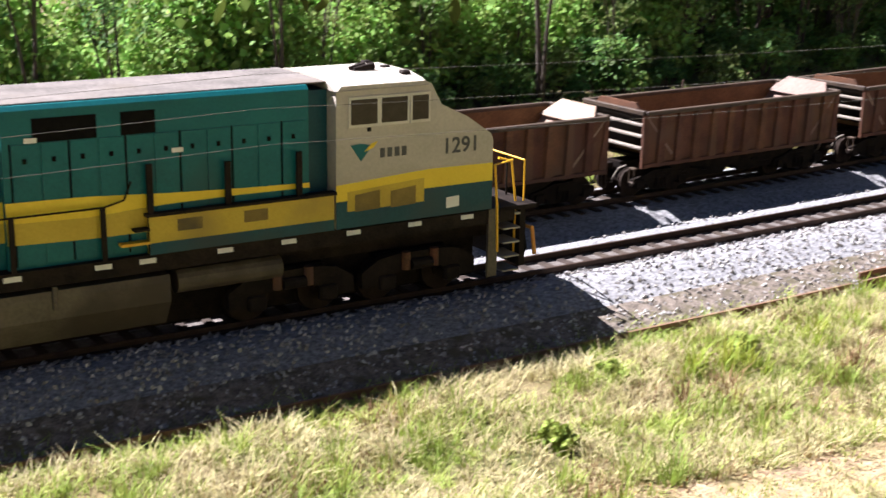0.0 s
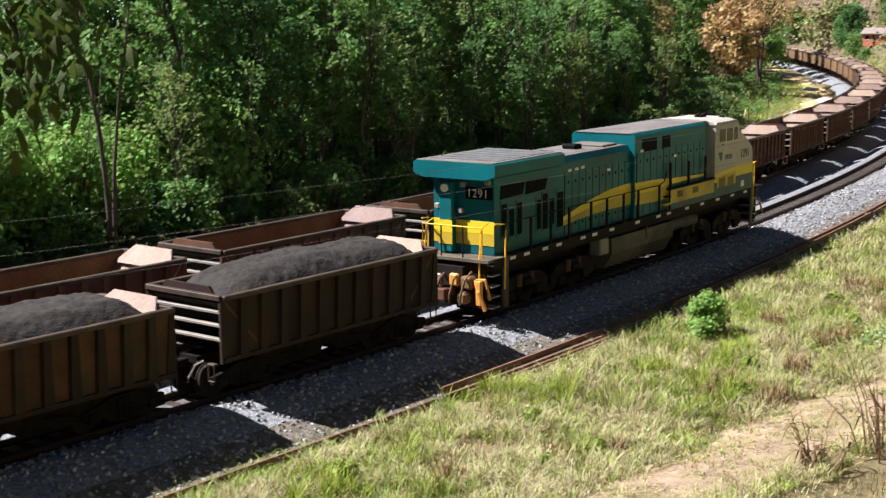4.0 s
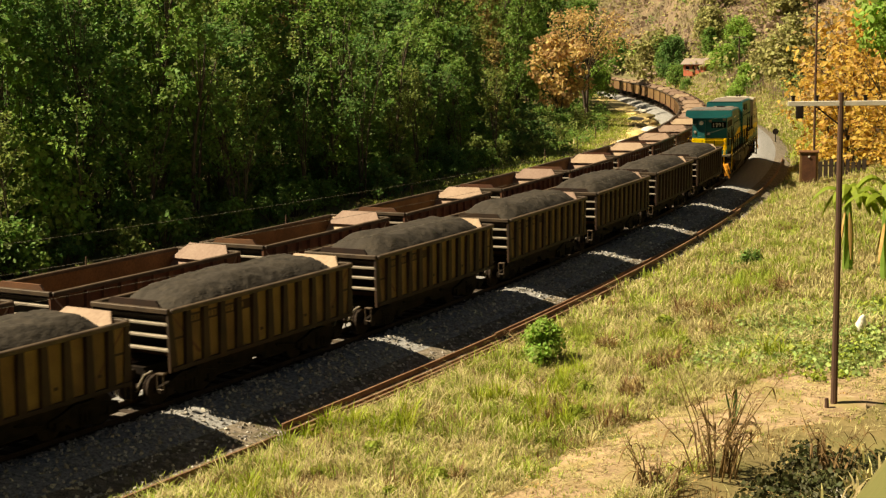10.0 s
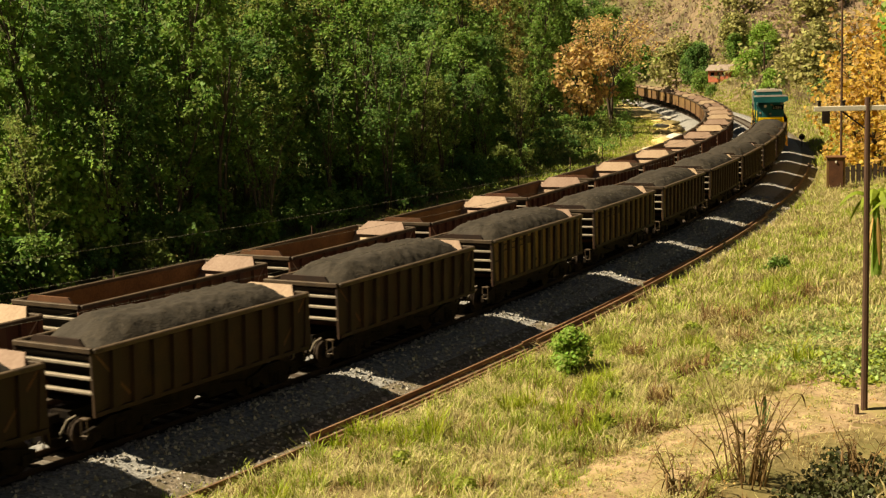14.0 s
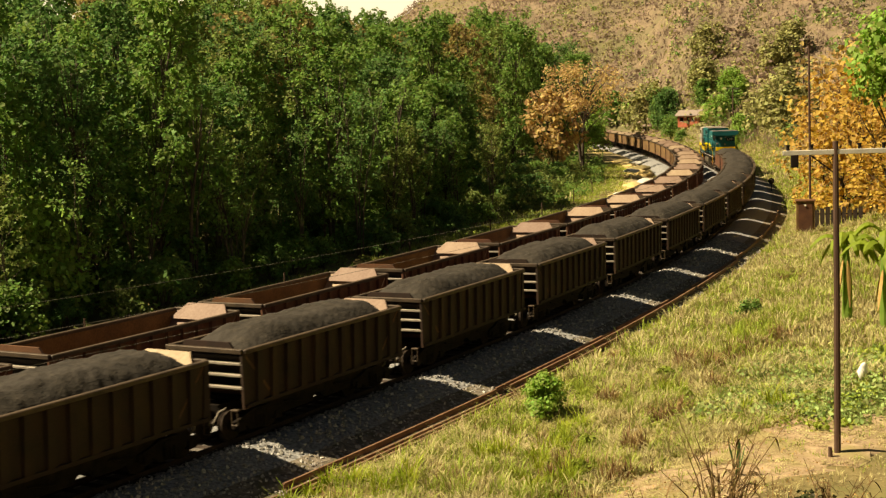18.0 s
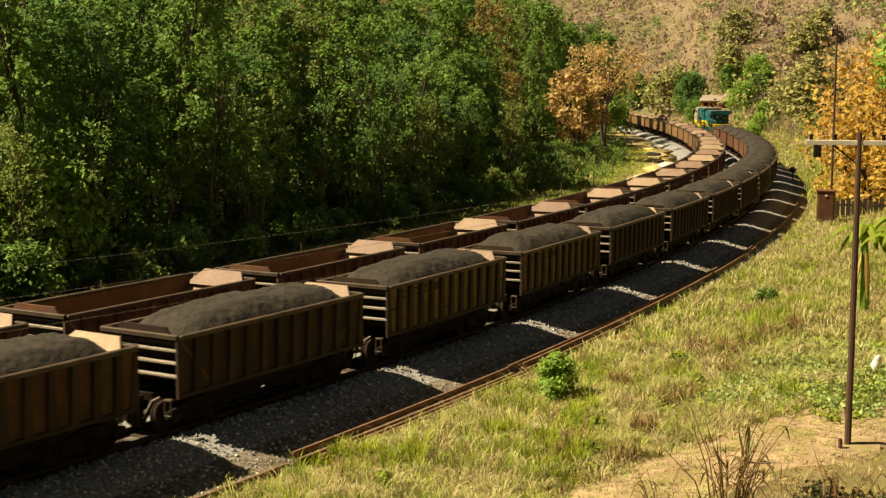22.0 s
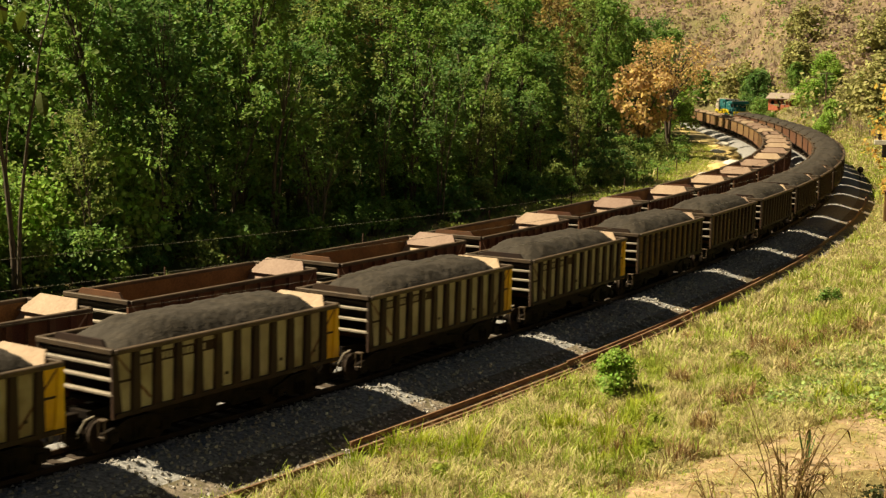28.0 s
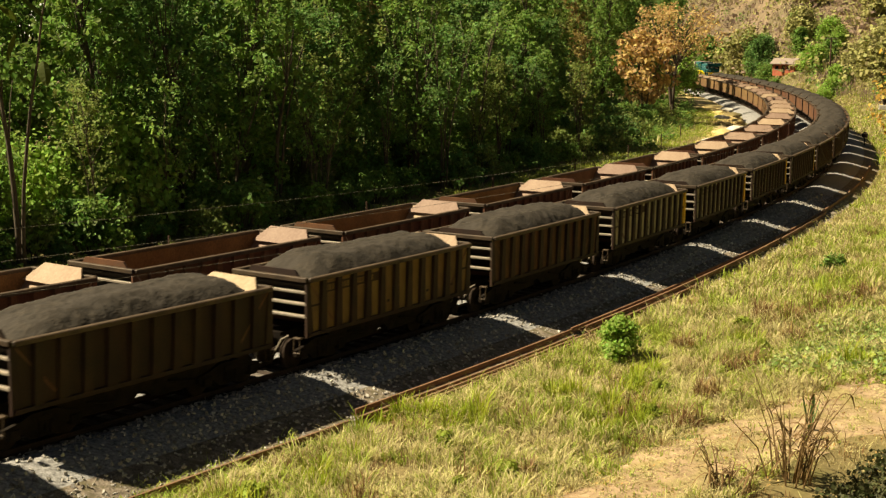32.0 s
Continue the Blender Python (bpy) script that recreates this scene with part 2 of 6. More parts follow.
def prism(bm, outline, a0, a1, axis="y"):
    """Extrude an outline of (u, v) along an axis: 'y' takes (x, z), 'x' takes (y, z), 'z' takes (x, y)."""
    def at(u, v, a):
        return (u, a, v) if axis == "y" else (a, u, v) if axis == "x" else (u, v, a)
    lo = [bm.verts.new(at(u, v, a0)) for u, v in outline]
    hi = [bm.verts.new(at(u, v, a1)) for u, v in outline]
    k = len(outline)
    bm.faces.new(lo), bm.faces.new(hi[::-1])
    for i in range(k):
        bm.faces.new((lo[i], hi[i], hi[(i + 1) % k], lo[(i + 1) % k]))
    bmesh.ops.recalc_face_normals(bm, faces=bm.faces[:])
    return bm


def rod(bm, pts, r, sides=6, r1=None):
    """A round bar along points; r1: radius at its end."""
    pts = [Vector(p) for p in pts]
    rings = []
    for i, p in enumerate(pts):
        d = (pts[min(i + 1, len(pts) - 1)] - pts[max(i - 1, 0)]).normalized()
        u = d.orthogonal().normalized() if i == 0 else (rings_u - d * rings_u.dot(d)).normalized()
        rings_u = u
        v = d.cross(u)
        rr = r if r1 is None else r + (r1 - r) * i / max(1, len(pts) - 1)
        rings.append([bm.verts.new(p + (u * math.cos(6.2832 * k / sides) + v * math.sin(6.2832 * k / sides)) * rr) for k in range(sides)])
    for a, b in zip(rings, rings[1:]):
        for k in range(sides):
            bm.faces.new((a[k], a[(k + 1) % sides], b[(k + 1) % sides], b[k]))
    bm.faces.new(rings[0][::-1]), bm.faces.new(rings[-1])
    return bm


def disc(bm, c, r, w, axis="y", sides=20):
    """A wheel-like drum of width w."""
    m = Matrix.Translation(c) @ (Matrix.Rotation(radians(90), 4, "X") if axis == "y" else Matrix.Rotation(radians(90), 4, "Y") if axis == "x" else Matrix())
    bmesh.ops.create_cone(bm, cap_ends=True, segments=sides, radius1=r, radius2=r, depth=w, matrix=m)
    return bm


# ---------------------------------------------------------------- the line of the railway
S_KNOTS = (-340, -40, 0, 20, 40, 60, 80, 100, 120, 140, 170, 200, 240, 300, 420)
HEADINGS = (33.9, 33.83, 33.71, 31.55, 27.62, 23.9, 20.18, 16.21, 12.6, 9.38, 6.45, 3.7, 1.03, -1.63, -6.0)
SS = np.arange(-340.0, 420.5, 0.5)
HH = np.radians(np.interp(SS, S_KNOTS, HEADINGS))
for _ in range(12):
    HH[1:-1] = (HH[:-2] + HH[1:-1] * 2 + HH[2:]) / 4
XX = np.concatenate([[0], np.cumsum(np.sin((HH[1:] + HH[:-1]) / 2) * 0.5)])
YY = np.concatenate([[0], np.cumsum(np.cos((HH[1:] + HH[:-1]) / 2) * 0.5)])
K0 = int(np.argmin(abs(SS)))
XX += -15.707 - XX[K0]
YY += 20.184 - YY[K0]
MAIN, FAR = -1.37, -6.17  # offsets of the two tracks' middles


def on_line(s, off=0.0, z=0.0):
    h = np.interp(s, SS, HH)
    return Vector((np.interp(s, SS, XX) + math.cos(h) * off, np.interp(s, SS, YY) - math.sin(h) * off, z))


def across(X, Y):
    """Distance along and across the line, for arrays of places."""
    X, Y = np.asarray(X, float), np.asarray(Y, float)
    i = np.zeros(X.shape, int)
    xs, ys = XX[::4], YY[::4]
    flat = np.stack([X.ravel(), Y.ravel()], 1)
    out = np.empty(len(flat), int)
    for a in range(0, len(flat), 4000):
        d = (flat[a:a + 4000, 0, None] - xs) ** 2 + (flat[a:a + 4000, 1, None] - ys) ** 2
        out[a:a + 4000] = d.argmin(1) * 4
    i = out.reshape(X.shape)
    h = HH[i]
    dx, dy = X - XX[i], Y - YY[i]
    return SS[i] + dx * np.sin(h) + dy * np.cos(h), dx * np.cos(h) - dy * np.sin(h)


def ride(s, off, base=6.2, z=0.0):
    """The pose of a vehicle whose middle is at s, borne at two points on the track."""
    a, b = on_line(s - base / 2, off), on_line(s + base / 2, off)
    d = b - a
    return Matrix.Translation(((a.x + b.x) / 2, (a.y + b.y) / 2, z)) @ Matrix.Rotation(math.atan2(d.y, d.x), 4, "Z")


def smooth01(a):
    a = np.clip(a, 0, 1)
    return a * a * (3 - 2 * a)


def land(X, Y):
    """Height of the ground."""
    s, p = across(X, Y)
    z = np.full(np.shape(p), -0.70)
    z += 0.30 * smooth01((p - 2.6) / 2.0) + 0.55 * smooth01((p - 5) / 9)
    z += 7.2 * smooth01((p - 18.5) / 4.5) * (1 - smooth01((s - 12) / 20))
    z += smooth01((s - 45) / 50) * np.clip(p - 6, 0, 60) * 0.22
    z += 0.7 * smooth01((-p - 9) / 5)
    r = np.hypot(X, Y)
    az = np.degrees(np.arctan2(X, Y))
    foot = 34 * smooth01((az + 3) / 8)
    ridge = np.interp(az, (-30, -12, -4, -0.9, 0.3, 2, 3.2, 8, 16, 40), (4, 8, 32, 62, 71, 75, 79, 96, 112, 120))
    z += smooth01((r - 235 - 75 * smooth01((11.6 - az) / 2)) / 220) * foot + smooth01((r - 420) / 500) * (ridge - foot)
    z += 0.10 * np.sin(X * 0.7 + 1) * np.cos(Y * 0.53) * smooth01((p - 4) / 3) + 0.08 * np.sin(X * 1.9) * np.sin(Y * 1.7 + 2) * smooth01((p - 4) / 3)
    return z


def height(x, y):
    return float(land(np.array([x]), np.array([y]))[0])


# ---------------------------------------------------------------- ground
def ground():
    xs = np.unique(np.concatenate([np.linspace(-3000, -200, 15), np.arange(-200, -40, 8.0), np.arange(-40, 60, 0.9), np.arange(60, 200, 6.0), np.linspace(200, 3000, 15)]))
    ys = np.unique(np.concatenate([np.linspace(-3000, -60, 14), np.arange(-60, 8, 5.0), np.arange(8, 90, 0.8), np.arange(90, 260, 2.5), np.arange(260, 600, 12.0), np.arange(600, 1200, 40.0), np.linspace(1200, 4000, 10)]))
    X, Y = np.meshgrid(xs, ys)
    Z = land(X, Y)
    verts = np.stack([X, Y, Z], -1).reshape(-1, 3).tolist()
    w = len(xs)
    faces = [(j * w + i, j * w + i + 1, (j + 1) * w + i + 1, (j + 1) * w + i) for j in range(len(ys) - 1) for i in range(w - 1)]
    g = data_part("ground", verts, faces, M_SOIL, smooth=True)
    g.data.materials.append(M_HILL)
    nx, ny = len(xs) - 1, len(ys) - 1
    far = np.hypot((X[:-1, :-1] + X[1:, 1:]) / 2, (Y[:-1, :-1] + Y[1:, 1:]) / 2) > 245
    g.data.polygons.foreach_set("material_index", far.ravel().astype(np.int32))
    return tagged(g, "dry grassy ground with bare earth patches", "ground", kind="structure")


def strip(name, profile, s0, s1, step, off, material, label, category, kind="structure", parent=None):
    """A band of given cross-section (across, height) that follows the line."""
    verts, faces = [], []
    n = int((s1 - s0) / step) + 1
    k = len(profile)
    for i in range(n):
        s = s0 + (s1 - s0) * i / (n - 1)
        for a, z in profile:
            v = on_line(s, off + a)
            verts.append((v.x, v.y, z))
    for i in range(n - 1):
        for j in range(k - 1):
            faces.append((i * k + j, i * k + j + 1, (i + 1) * k + j + 1, (i + 1) * k + j))
    faces.append(tuple(range(k)))
    faces.append(tuple(range((n - 1) * k + k - 1, (n - 1) * k - 1, -1)))
    ob = data_part(name, verts, faces, material, parent, smooth=len(profile) < 14)
    return tagged(ob, label, category, kind=kind)


RAIL = ((-0.065, -0.16), (-0.065, -0.145), (-0.012, -0.12), (-0.012, -0.04), (-0.036, -0.03), (-0.036, -0.003), (-0.03, 0.0), (0.03, 0.0), (0.036, -0.003), (0.036, -0.03), (0.012, -0.04), (0.012, -0.12), (0.065, -0.145), (0.065, -0.16), (-0.065, -0.16))


def track(name, off, s0, s1, sl0, sl1, label):
    t = tagged(new(name), label, "railway track", kind="structure")
    for side in (-0.535, 0.535):
        strip("rail", RAIL, s0, s1, 2.0, off + side, M_RAIL, "rust-brown rail", "", parent=t, kind="")
    bm = bx(bmesh.new(), -0.11, 0.11, -1.0, 1.0, -0.27, -0.155, 0.02)
    first = part("sleeper", bm, M_SLEEPER, t)
    s, k = sl0, 0
    while s < sl1:
        p = on_line(s, off)
        h = np.interp(s, SS, HH)
        m = Matrix.Translation((p.x, p.y, 0)) @ Matrix.Rotation(radians(90) - h, 4, "Z")
        if k == 0:
            first.matrix_basis = m
        else:
            again(first, m, t)
        s += 0.6
        k += 1
    return t

# ---------------------------------------------------------------- build the setting
ground()
BED = ((-2.6, -0.75), (-1.75, -0.22), (-1.25, -0.10), (-0.85, -0.16), (-0.5, -0.20), (0.5, -0.20), (0.85, -0.15), (1.15, -0.05), (1.65, -0.05), (2.15, -0.14), (4.1, -0.72))
strip("main_ballast", BED, -60, 330, 1.0, MAIN, M_GRAVEL, "grey crushed-stone ballast bed", "ballast")
strip("far_ballast", ((-3.0, -0.75), (-1.75, -0.30), (-1.2, -0.20), (1.2, -0.20), (1.75, -0.30), (2.4, -0.6)), -60, 330, 1.0, FAR, M_GRAVEL, "grey crushed-stone ballast bed", "ballast")
for name, off in (("main_bed", MAIN), ("far_bed", FAR)):
    strip(name, ((-0.49, -0.205), (-0.47, -0.192), (0.47, -0.192), (0.49, -0.205)), -60, 330, 1.0, off, M_OILY, "oil-darkened ballast between the rails", "ballast")


strip("ballast_toe", ((2.75, -0.33), (2.85, -0.335), (3.5, -0.52), (4.12, -0.705), (4.3, -0.76)), -60, 330, 1.0, MAIN, M_TOE, "dirty brown gravel at the ballast's foot", "ballast")


# glowing sheet added behind the ridge in place of a bright low sky
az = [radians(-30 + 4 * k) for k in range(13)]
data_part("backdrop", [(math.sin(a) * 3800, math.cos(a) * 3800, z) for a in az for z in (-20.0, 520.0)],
          [(2 * k, 2 * k + 2, 2 * k + 3, 2 * k + 1) for k in range(12)], M_SKYGLOW)
tagged(bpy.data.objects["backdrop"], "glowing sheet added as bright low sky", "sky", kind="structure")


# ---------------------------------------------------------------- ore wagons
BODY, HALF, TOP = 4.21, 1.37, 2.67  # half length, half width, height of the rim
RIBS = [-3.50 + 0.70 * i for i in range(11)]


def wheelset(bm, x, r=0.42, gauge=0.5):
    for y in (-gauge, gauge):
        disc(bm, (x, y, r), r, 0.13, sides=18)
        disc(bm, (x, y * 0.86, r), r + 0.03, 0.03, sides=18)
        disc(bm, (x, y * 1.12, r), r * 0.45, 0.08, sides=12)
    disc(bm, (x, 0, r), 0.08, 1.3, sides=8)
    return bm


def bogie(parent, x):
    b = part("bogie", box(x - 0.2, x + 0.2, -0.95, 0.95, 0.5, 0.72), M_BLACK, parent, "grimy cast steel bogie")
    for y in (-0.86, 0.86):
        bm = bmesh.new()
        prism(bm, [(x - 1.15, 0.40), (x - 1.15, 0.58), (x - 0.75, 0.66), (x - 0.35, 0.80), (x + 0.35, 0.80), (x + 0.75, 0.66), (x + 1.15, 0.58), (x + 1.15, 0.40), (x + 0.62, 0.40), (x + 0.4, 0.22), (x - 0.4, 0.22), (x - 0.62, 0.40)], y - 0.06, y + 0.06)
        for k in (-0.16, 0, 0.16):
            disc(bm, (x + k, y * 1.08, 0.42), 0.07, 0.3, axis="z", sides=8)
        for k in (-0.85, 0.85):
            bx(bm, x + k - 0.14, x + k + 0.14, y - 0.11, y + 0.11, 0.30, 0.54)
        part("side_frame", bm, M_BLACK, b)
    for k in (-0.85, 0.85):
        part("wheelset", wheelset(bmesh.new(), x + k), M_WHEEL, b, "steel wheelset with worn treads")
    return b


def coupler(parent, x, d):
    bm = bx(bmesh.new(), min(x, x + d * 0.45), max(x, x + d * 0.45), -0.1, 0.1, 0.78, 0.98, 0.02)
    bx(bm, min(x + d * 0.4, x + d * 0.62), max(x + d * 0.4, x + d * 0.62), -0.17, 0.13, 0.72, 1.04, 0.03)
    part("coupler", bm, M_BLACK, parent)
    bm = bmesh.new()
    rod(bm, [(x, -0.42, 0.95), (x + d * 0.16, -0.44, 0.78), (x + d * 0.34, -0.4, 0.52), (x + d * 0.5, -0.3, 0.5)], 0.025)
    part("air_hose", bm, M_BLACK, parent, "black air hose between the wagons")


def end_wall(parent, d, plate, ledge, inner):
    """The sloping end of the hopper body with its ledges; d: +1 front, -1 rear."""
    x = BODY * d
    o = [(x, TOP - 0.02), (x - 0.06 * d, TOP - 0.02), (x - 1.25 * d, 1.35), (x - 1.19 * d, 1.30)]
    w = part("end_wall", prism(bmesh.new(), o, -HALF + 0.05, HALF - 0.05), inner, parent, "sloping end plate of the hopper")
    bm = bx(bmesh.new(), min(x - 0.12 * d, x + 0.03 * d), max(x - 0.12 * d, x + 0.03 * d), -HALF + 0.02, HALF - 0.02, TOP - 0.12, TOP + 0.012, 0.015)
    part("end_rim", bm, M_RIM, parent)
    if d < 0:
        bm = prism(bmesh.new(), [(-0.95, TOP - 0.05), (-0.78, TOP + 0.16), (0.78, TOP + 0.16), (0.95, TOP - 0.05)], x + 0.16, x + 0.24, "x")
        part("splash_plate", bm, plate, parent, "raised plate behind the rear rim")
    # black backing: the shade between the ledges is put into its colour
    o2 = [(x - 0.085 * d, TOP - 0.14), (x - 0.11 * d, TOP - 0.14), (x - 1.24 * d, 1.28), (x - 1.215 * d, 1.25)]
    part("end_backing", prism(bmesh.new(), [(u + 0.075 * d, v - 0.03) for u, v in o2], -HALF + 0.06, HALF - 0.06), M_BLACK, parent, "black outer side of the sloping end, shade in its colour")
    if d > 0:
        bm = bmesh.new()
        for k in (0, 0.04):
            bm.faces.new([bm.verts.new(q) for q in ((x - 0.50 + k, -1.24, TOP - 0.30), (x - 0.50 + k, 1.24, TOP - 0.30), (x - 0.06 + k, 0.78, TOP + 0.18), (x - 0.06 + k, -0.78, TOP + 0.18))])
        f0, f1 = bm.faces[:] if bm.faces.ensure_lookup_table() is None else ()
        va, vb = f0.verts[:], f1.verts[:]
        for k in range(4):
            bm.faces.new((va[k], va[(k + 1) % 4], vb[(k + 1) % 4], vb[k]))
        bmesh.ops.recalc_face_normals(bm, faces=bm.faces[:])
        # pale colour stands for the sun striking this plate
        part("splash_plate", bm, M_SUNLIT, parent, "pale plate raised over the front rim, sun in its colour")
    for i, z in enumerate((2.26, 1.93, 1.58)):
        bm = bx(bmesh.new(), min(x, x - 0.16 * d), max(x, x - 0.16 * d), -HALF + 0.04, HALF - 0.04, z - 0.035, z + 0.035, 0.01)
        part("end_ledge", bm, ledge, parent, "horizontal stiffening ledge on the wagon end")
    for y in (-HALF + 0.06, HALF - 0.06):
        bm = prism(bmesh.new(), [(x, 1.0), (x, TOP - 0.06), (x - 0.14 * d, TOP - 0.06), (x - 0.30 * d, 1.0)], y - 0.04, y + 0.04)
        part("end_post", bm, plate, parent)
    bm = bx(bmesh.new(), *sorted((x, x + 0.14 * d)), -1.2, -0.95, 0.95, 1.0, 0.01)
    rod(bm, [(x + 0.12 * d, -1.18, 0.98), (x + 0.12 * d, -1.18, 0.55)], 0.02)
    rod(bm, [(x + 0.12 * d, -0.97, 0.98), (x + 0.12 * d, -0.97, 0.55)], 0.02)
    rod(bm, [(x + 0.12 * d, -1.18, 0.56), (x + 0.12 * d, -0.97, 0.56)], 0.02)
    part("step", bm, M_RIM, parent, "worn shunter's step")
    bm = rod(bmesh.new(), [(x + 0.02 * d, -0.7, 1.0), (x + 0.2 * d, -0.6, 0.92), (x + 0.3 * d, -0.45, 0.6), (x + 0.2 * d, -0.3, 0.45)], 0.03)
    part("brake_rigging", bm, M_LEDGE, parent, "worn pale brake lever")
    return w


def ore_mesh(seed):
    rnd = random.Random(seed)
    bumps = [(rnd.uniform(-3.2, 3.2), rnd.uniform(-0.5, 0.5), rnd.uniform(-0.07, 0.10), rnd.uniform(0.7, 1.5)) for _ in range(7)]
    nx, ny = 150, 46
    verts, faces = [], []
    lo = rnd.uniform(0.0, 0.12)
    for i in range(nx + 1):
        for j in range(ny + 1):
            x, y = -4.04 + 8.08 * i / nx, -1.28 + 2.56 * j / ny
            e = min(1, (4.04 - abs(x)) / (1.05 if x > 0 else 1.5))
            f = min(1, (1.28 - abs(y)) / 0.8)
            z = 2.54 - lo + 0.54 * (e * (2 - e)) * (0.12 + 0.88 * f * (2 - f)) - 0.22 * (1 - e)
            z += sum(a * math.exp(-((x - u) ** 2 + (y - v) ** 2) / w ** 2) for u, v, a, w in bumps) * min(e, f) * 0.7
            z += (noise.noise((x * 1.6, y * 2.4, seed * 7.1)) * 0.05 + noise.noise((x * 5, y * 5, seed * 3.3)) * 0.028 + noise.noise((x * 9.3 + y * 2.1, y * 8.1 - x * 1.7, seed * 5.3)) * 0.03) * min(1, e * 3)
            verts.append((x, y, z))
    w = ny + 1
    faces = [(i * w + j, (i + 1) * w + j, (i + 1) * w + j + 1, i * w + j + 1) for i in range(nx) for j in range(ny)]
    return verts, faces


def wagon(name, style, load, label, group):
    """style: panel, rib, front panel, rim, ledge, inside materials."""
    panel, rib, front, rim, ledge, inner = style
    w = tagged(new(name), label, "wagon", group)
    part("underframe", bx(box(-BODY + 0.1, BODY - 0.1, -0.3, 0.3, 0.74, 1.02), -3.3, 3.3, -1.25, 1.25, 1.0, 1.1), M_BLACK, w)
    bm = prism(bmesh.new(), [(-3.25, 1.12), (3.25, 1.12), (1.75, 0.40), (0.35, 0.40), (0.12, 0.6), (-0.12, 0.6), (-0.35, 0.40), (-1.75, 0.40)], -0.85, 0.85)
    part("hopper_bottom", bm, M_BLACK, w, "dark discharge hoppers under the body")
    for x, y in ((1.3, -0.9), (-1.3, -0.9)):
        part("door_lever", rod(bmesh.new(), [(x - 0.45, y, 0.72), (x + 0.4, y, 0.56)], 0.035), M_BLACK, w)
    part("floor", box(-3.1, 3.1, -HALF + 0.06, HALF - 0.06, 1.10, 1.34), inner, w)
    edges = [-BODY + 0.02] + RIBS + [BODY - 0.02]
    for y, d in ((-HALF, -1), (HALF, 1)):
        if d > 0:
            bm = box(-BODY + 0.02, BODY - 0.02, y - 0.115, y - 0.02, 1.02, TOP - 0.1)
            part("side_wall", bm, inner, w)
        else:
            for i, (a, b) in enumerate(zip(edges, edges[1:])):
                m = front if i == len(edges) - 2 else panel
                part("side_panel", box(a, b, y + 0.055, y + 0.115, 1.12, TOP - 0.1), m, w)
            for i, x in enumerate(RIBS):
                bm = bmesh.new()
                lo = [bm.verts.new(q) for q in ((x - 0.17, y + 0.05, 1.02), (x + 0.17, y + 0.05, 1.02), (x + 0.14, y - 0.02, 1.02), (x - 0.14, y - 0.02, 1.02))]
                hi = [bm.verts.new(q) for q in ((x - 0.11, y + 0.05, TOP - 0.1), (x + 0.11, y + 0.05, TOP - 0.1), (x + 0.09, y - 0.06, TOP - 0.1), (x - 0.09, y - 0.06, TOP - 0.1))]
                for f in ((lo[0], lo[1], hi[1], hi[0]), (lo[1], lo[2], hi[2], hi[1]), (lo[2], lo[3], hi[3], hi[2]), (lo[3], lo[0], hi[0], hi[3]), lo[::-1], hi):
                    bm.faces.new(f)
                bmesh.ops.recalc_face_normals(bm, faces=bm.faces[:])
                part("rib", bm, rib, w)
        bm = bx(bmesh.new(), -BODY + 0.06, BODY - 0.06, min(y - 0.10 * d, y + 0.08 * d), max(y - 0.10 * d, y + 0.08 * d), TOP - 0.12, TOP, 0.02)
        part("side_rim", bm, rim, w, "worn top rim rail")
        part("side_sill", box(-BODY + 0.05, BODY - 0.05, min(y - 0.05 * d, y + 0.03 * d), max(y - 0.05 * d, y + 0.03 * d), 1.03, 1.13), rib, w)
    for d in (-1, 1):
        end_wall(w, d, rib if front is panel else (front if d > 0 else rib), ledge, inner)
        coupler(w, d * (BODY - 0.05), d)
        bogie(w, d * 3.0)
    if panel is M_BEIGE or panel is M_OCHRE:
        yb = -HALF + 0.046
        for x0, x1 in ((-BODY + 0.03, RIBS[0] - 0.1), (RIBS[-1] + 0.1, BODY - 0.03)):
            part("panel_strap", box(x0, x1, yb, yb + 0.02, 1.84, 1.90), rib, w)
        for i, n in ((0, 3), (1, 3), (2, 3), (3, 1)):
            part("letter_band", box(RIBS[i] + 0.13, RIBS[i + 1] - 0.13, yb - 0.004, yb + 0.02, 2.16, 2.42), M_DARK, w, "dark band behind the lettering")
            for j in range(n):
                u = RIBS[i] + 0.18 + j * 0.13
                part("lettering", box(u, u + 0.085, yb - 0.008, yb + 0.02, 2.21, 2.37), panel, w)
        for i in (4, 7, 9):
            part("lettering", box(RIBS[i] + 0.30, RIBS[i] + 0.42, yb, yb + 0.02, 1.42, 1.5), M_DARK, w)
    bm = disc(bmesh.new(), (0.9, -0.55, 0.8), 0.16, 0.7, "x", 12)
    part("brake_cylinder", bm, M_BLACK, w)
    if load:
        part_load = data_part("ore_load", *load, M_ORE, w, "heaped dark grey iron ore", smooth=True)
    return w


LOADS = [ore_mesh(k) for k in range(4)]
STYLES = {
    "dark": ((M_DARK, M_DARK, M_DARK, M_RIM, M_LEDGE, M_RUST), "dark brown ore wagon heaped with iron ore"),
    "brown": ((M_BROWN, M_DARK, M_BROWN, M_RIM, M_LEDGE, M_RUST), "red-brown ore wagon heaped with iron ore"),
    "ochre": ((M_OCHRE, M_DARK, M_OCHRE, M_RIM, M_LEDGE, M_RUST), "ochre ore wagon with dark ribs, heaped with ore"),
    "beige": ((M_BEIGE, M_DARK, M_YELLOWEND, M_RIM, M_LEDGE, M_RUST), "beige ore wagon with dark ribs and a yellow end"),
}
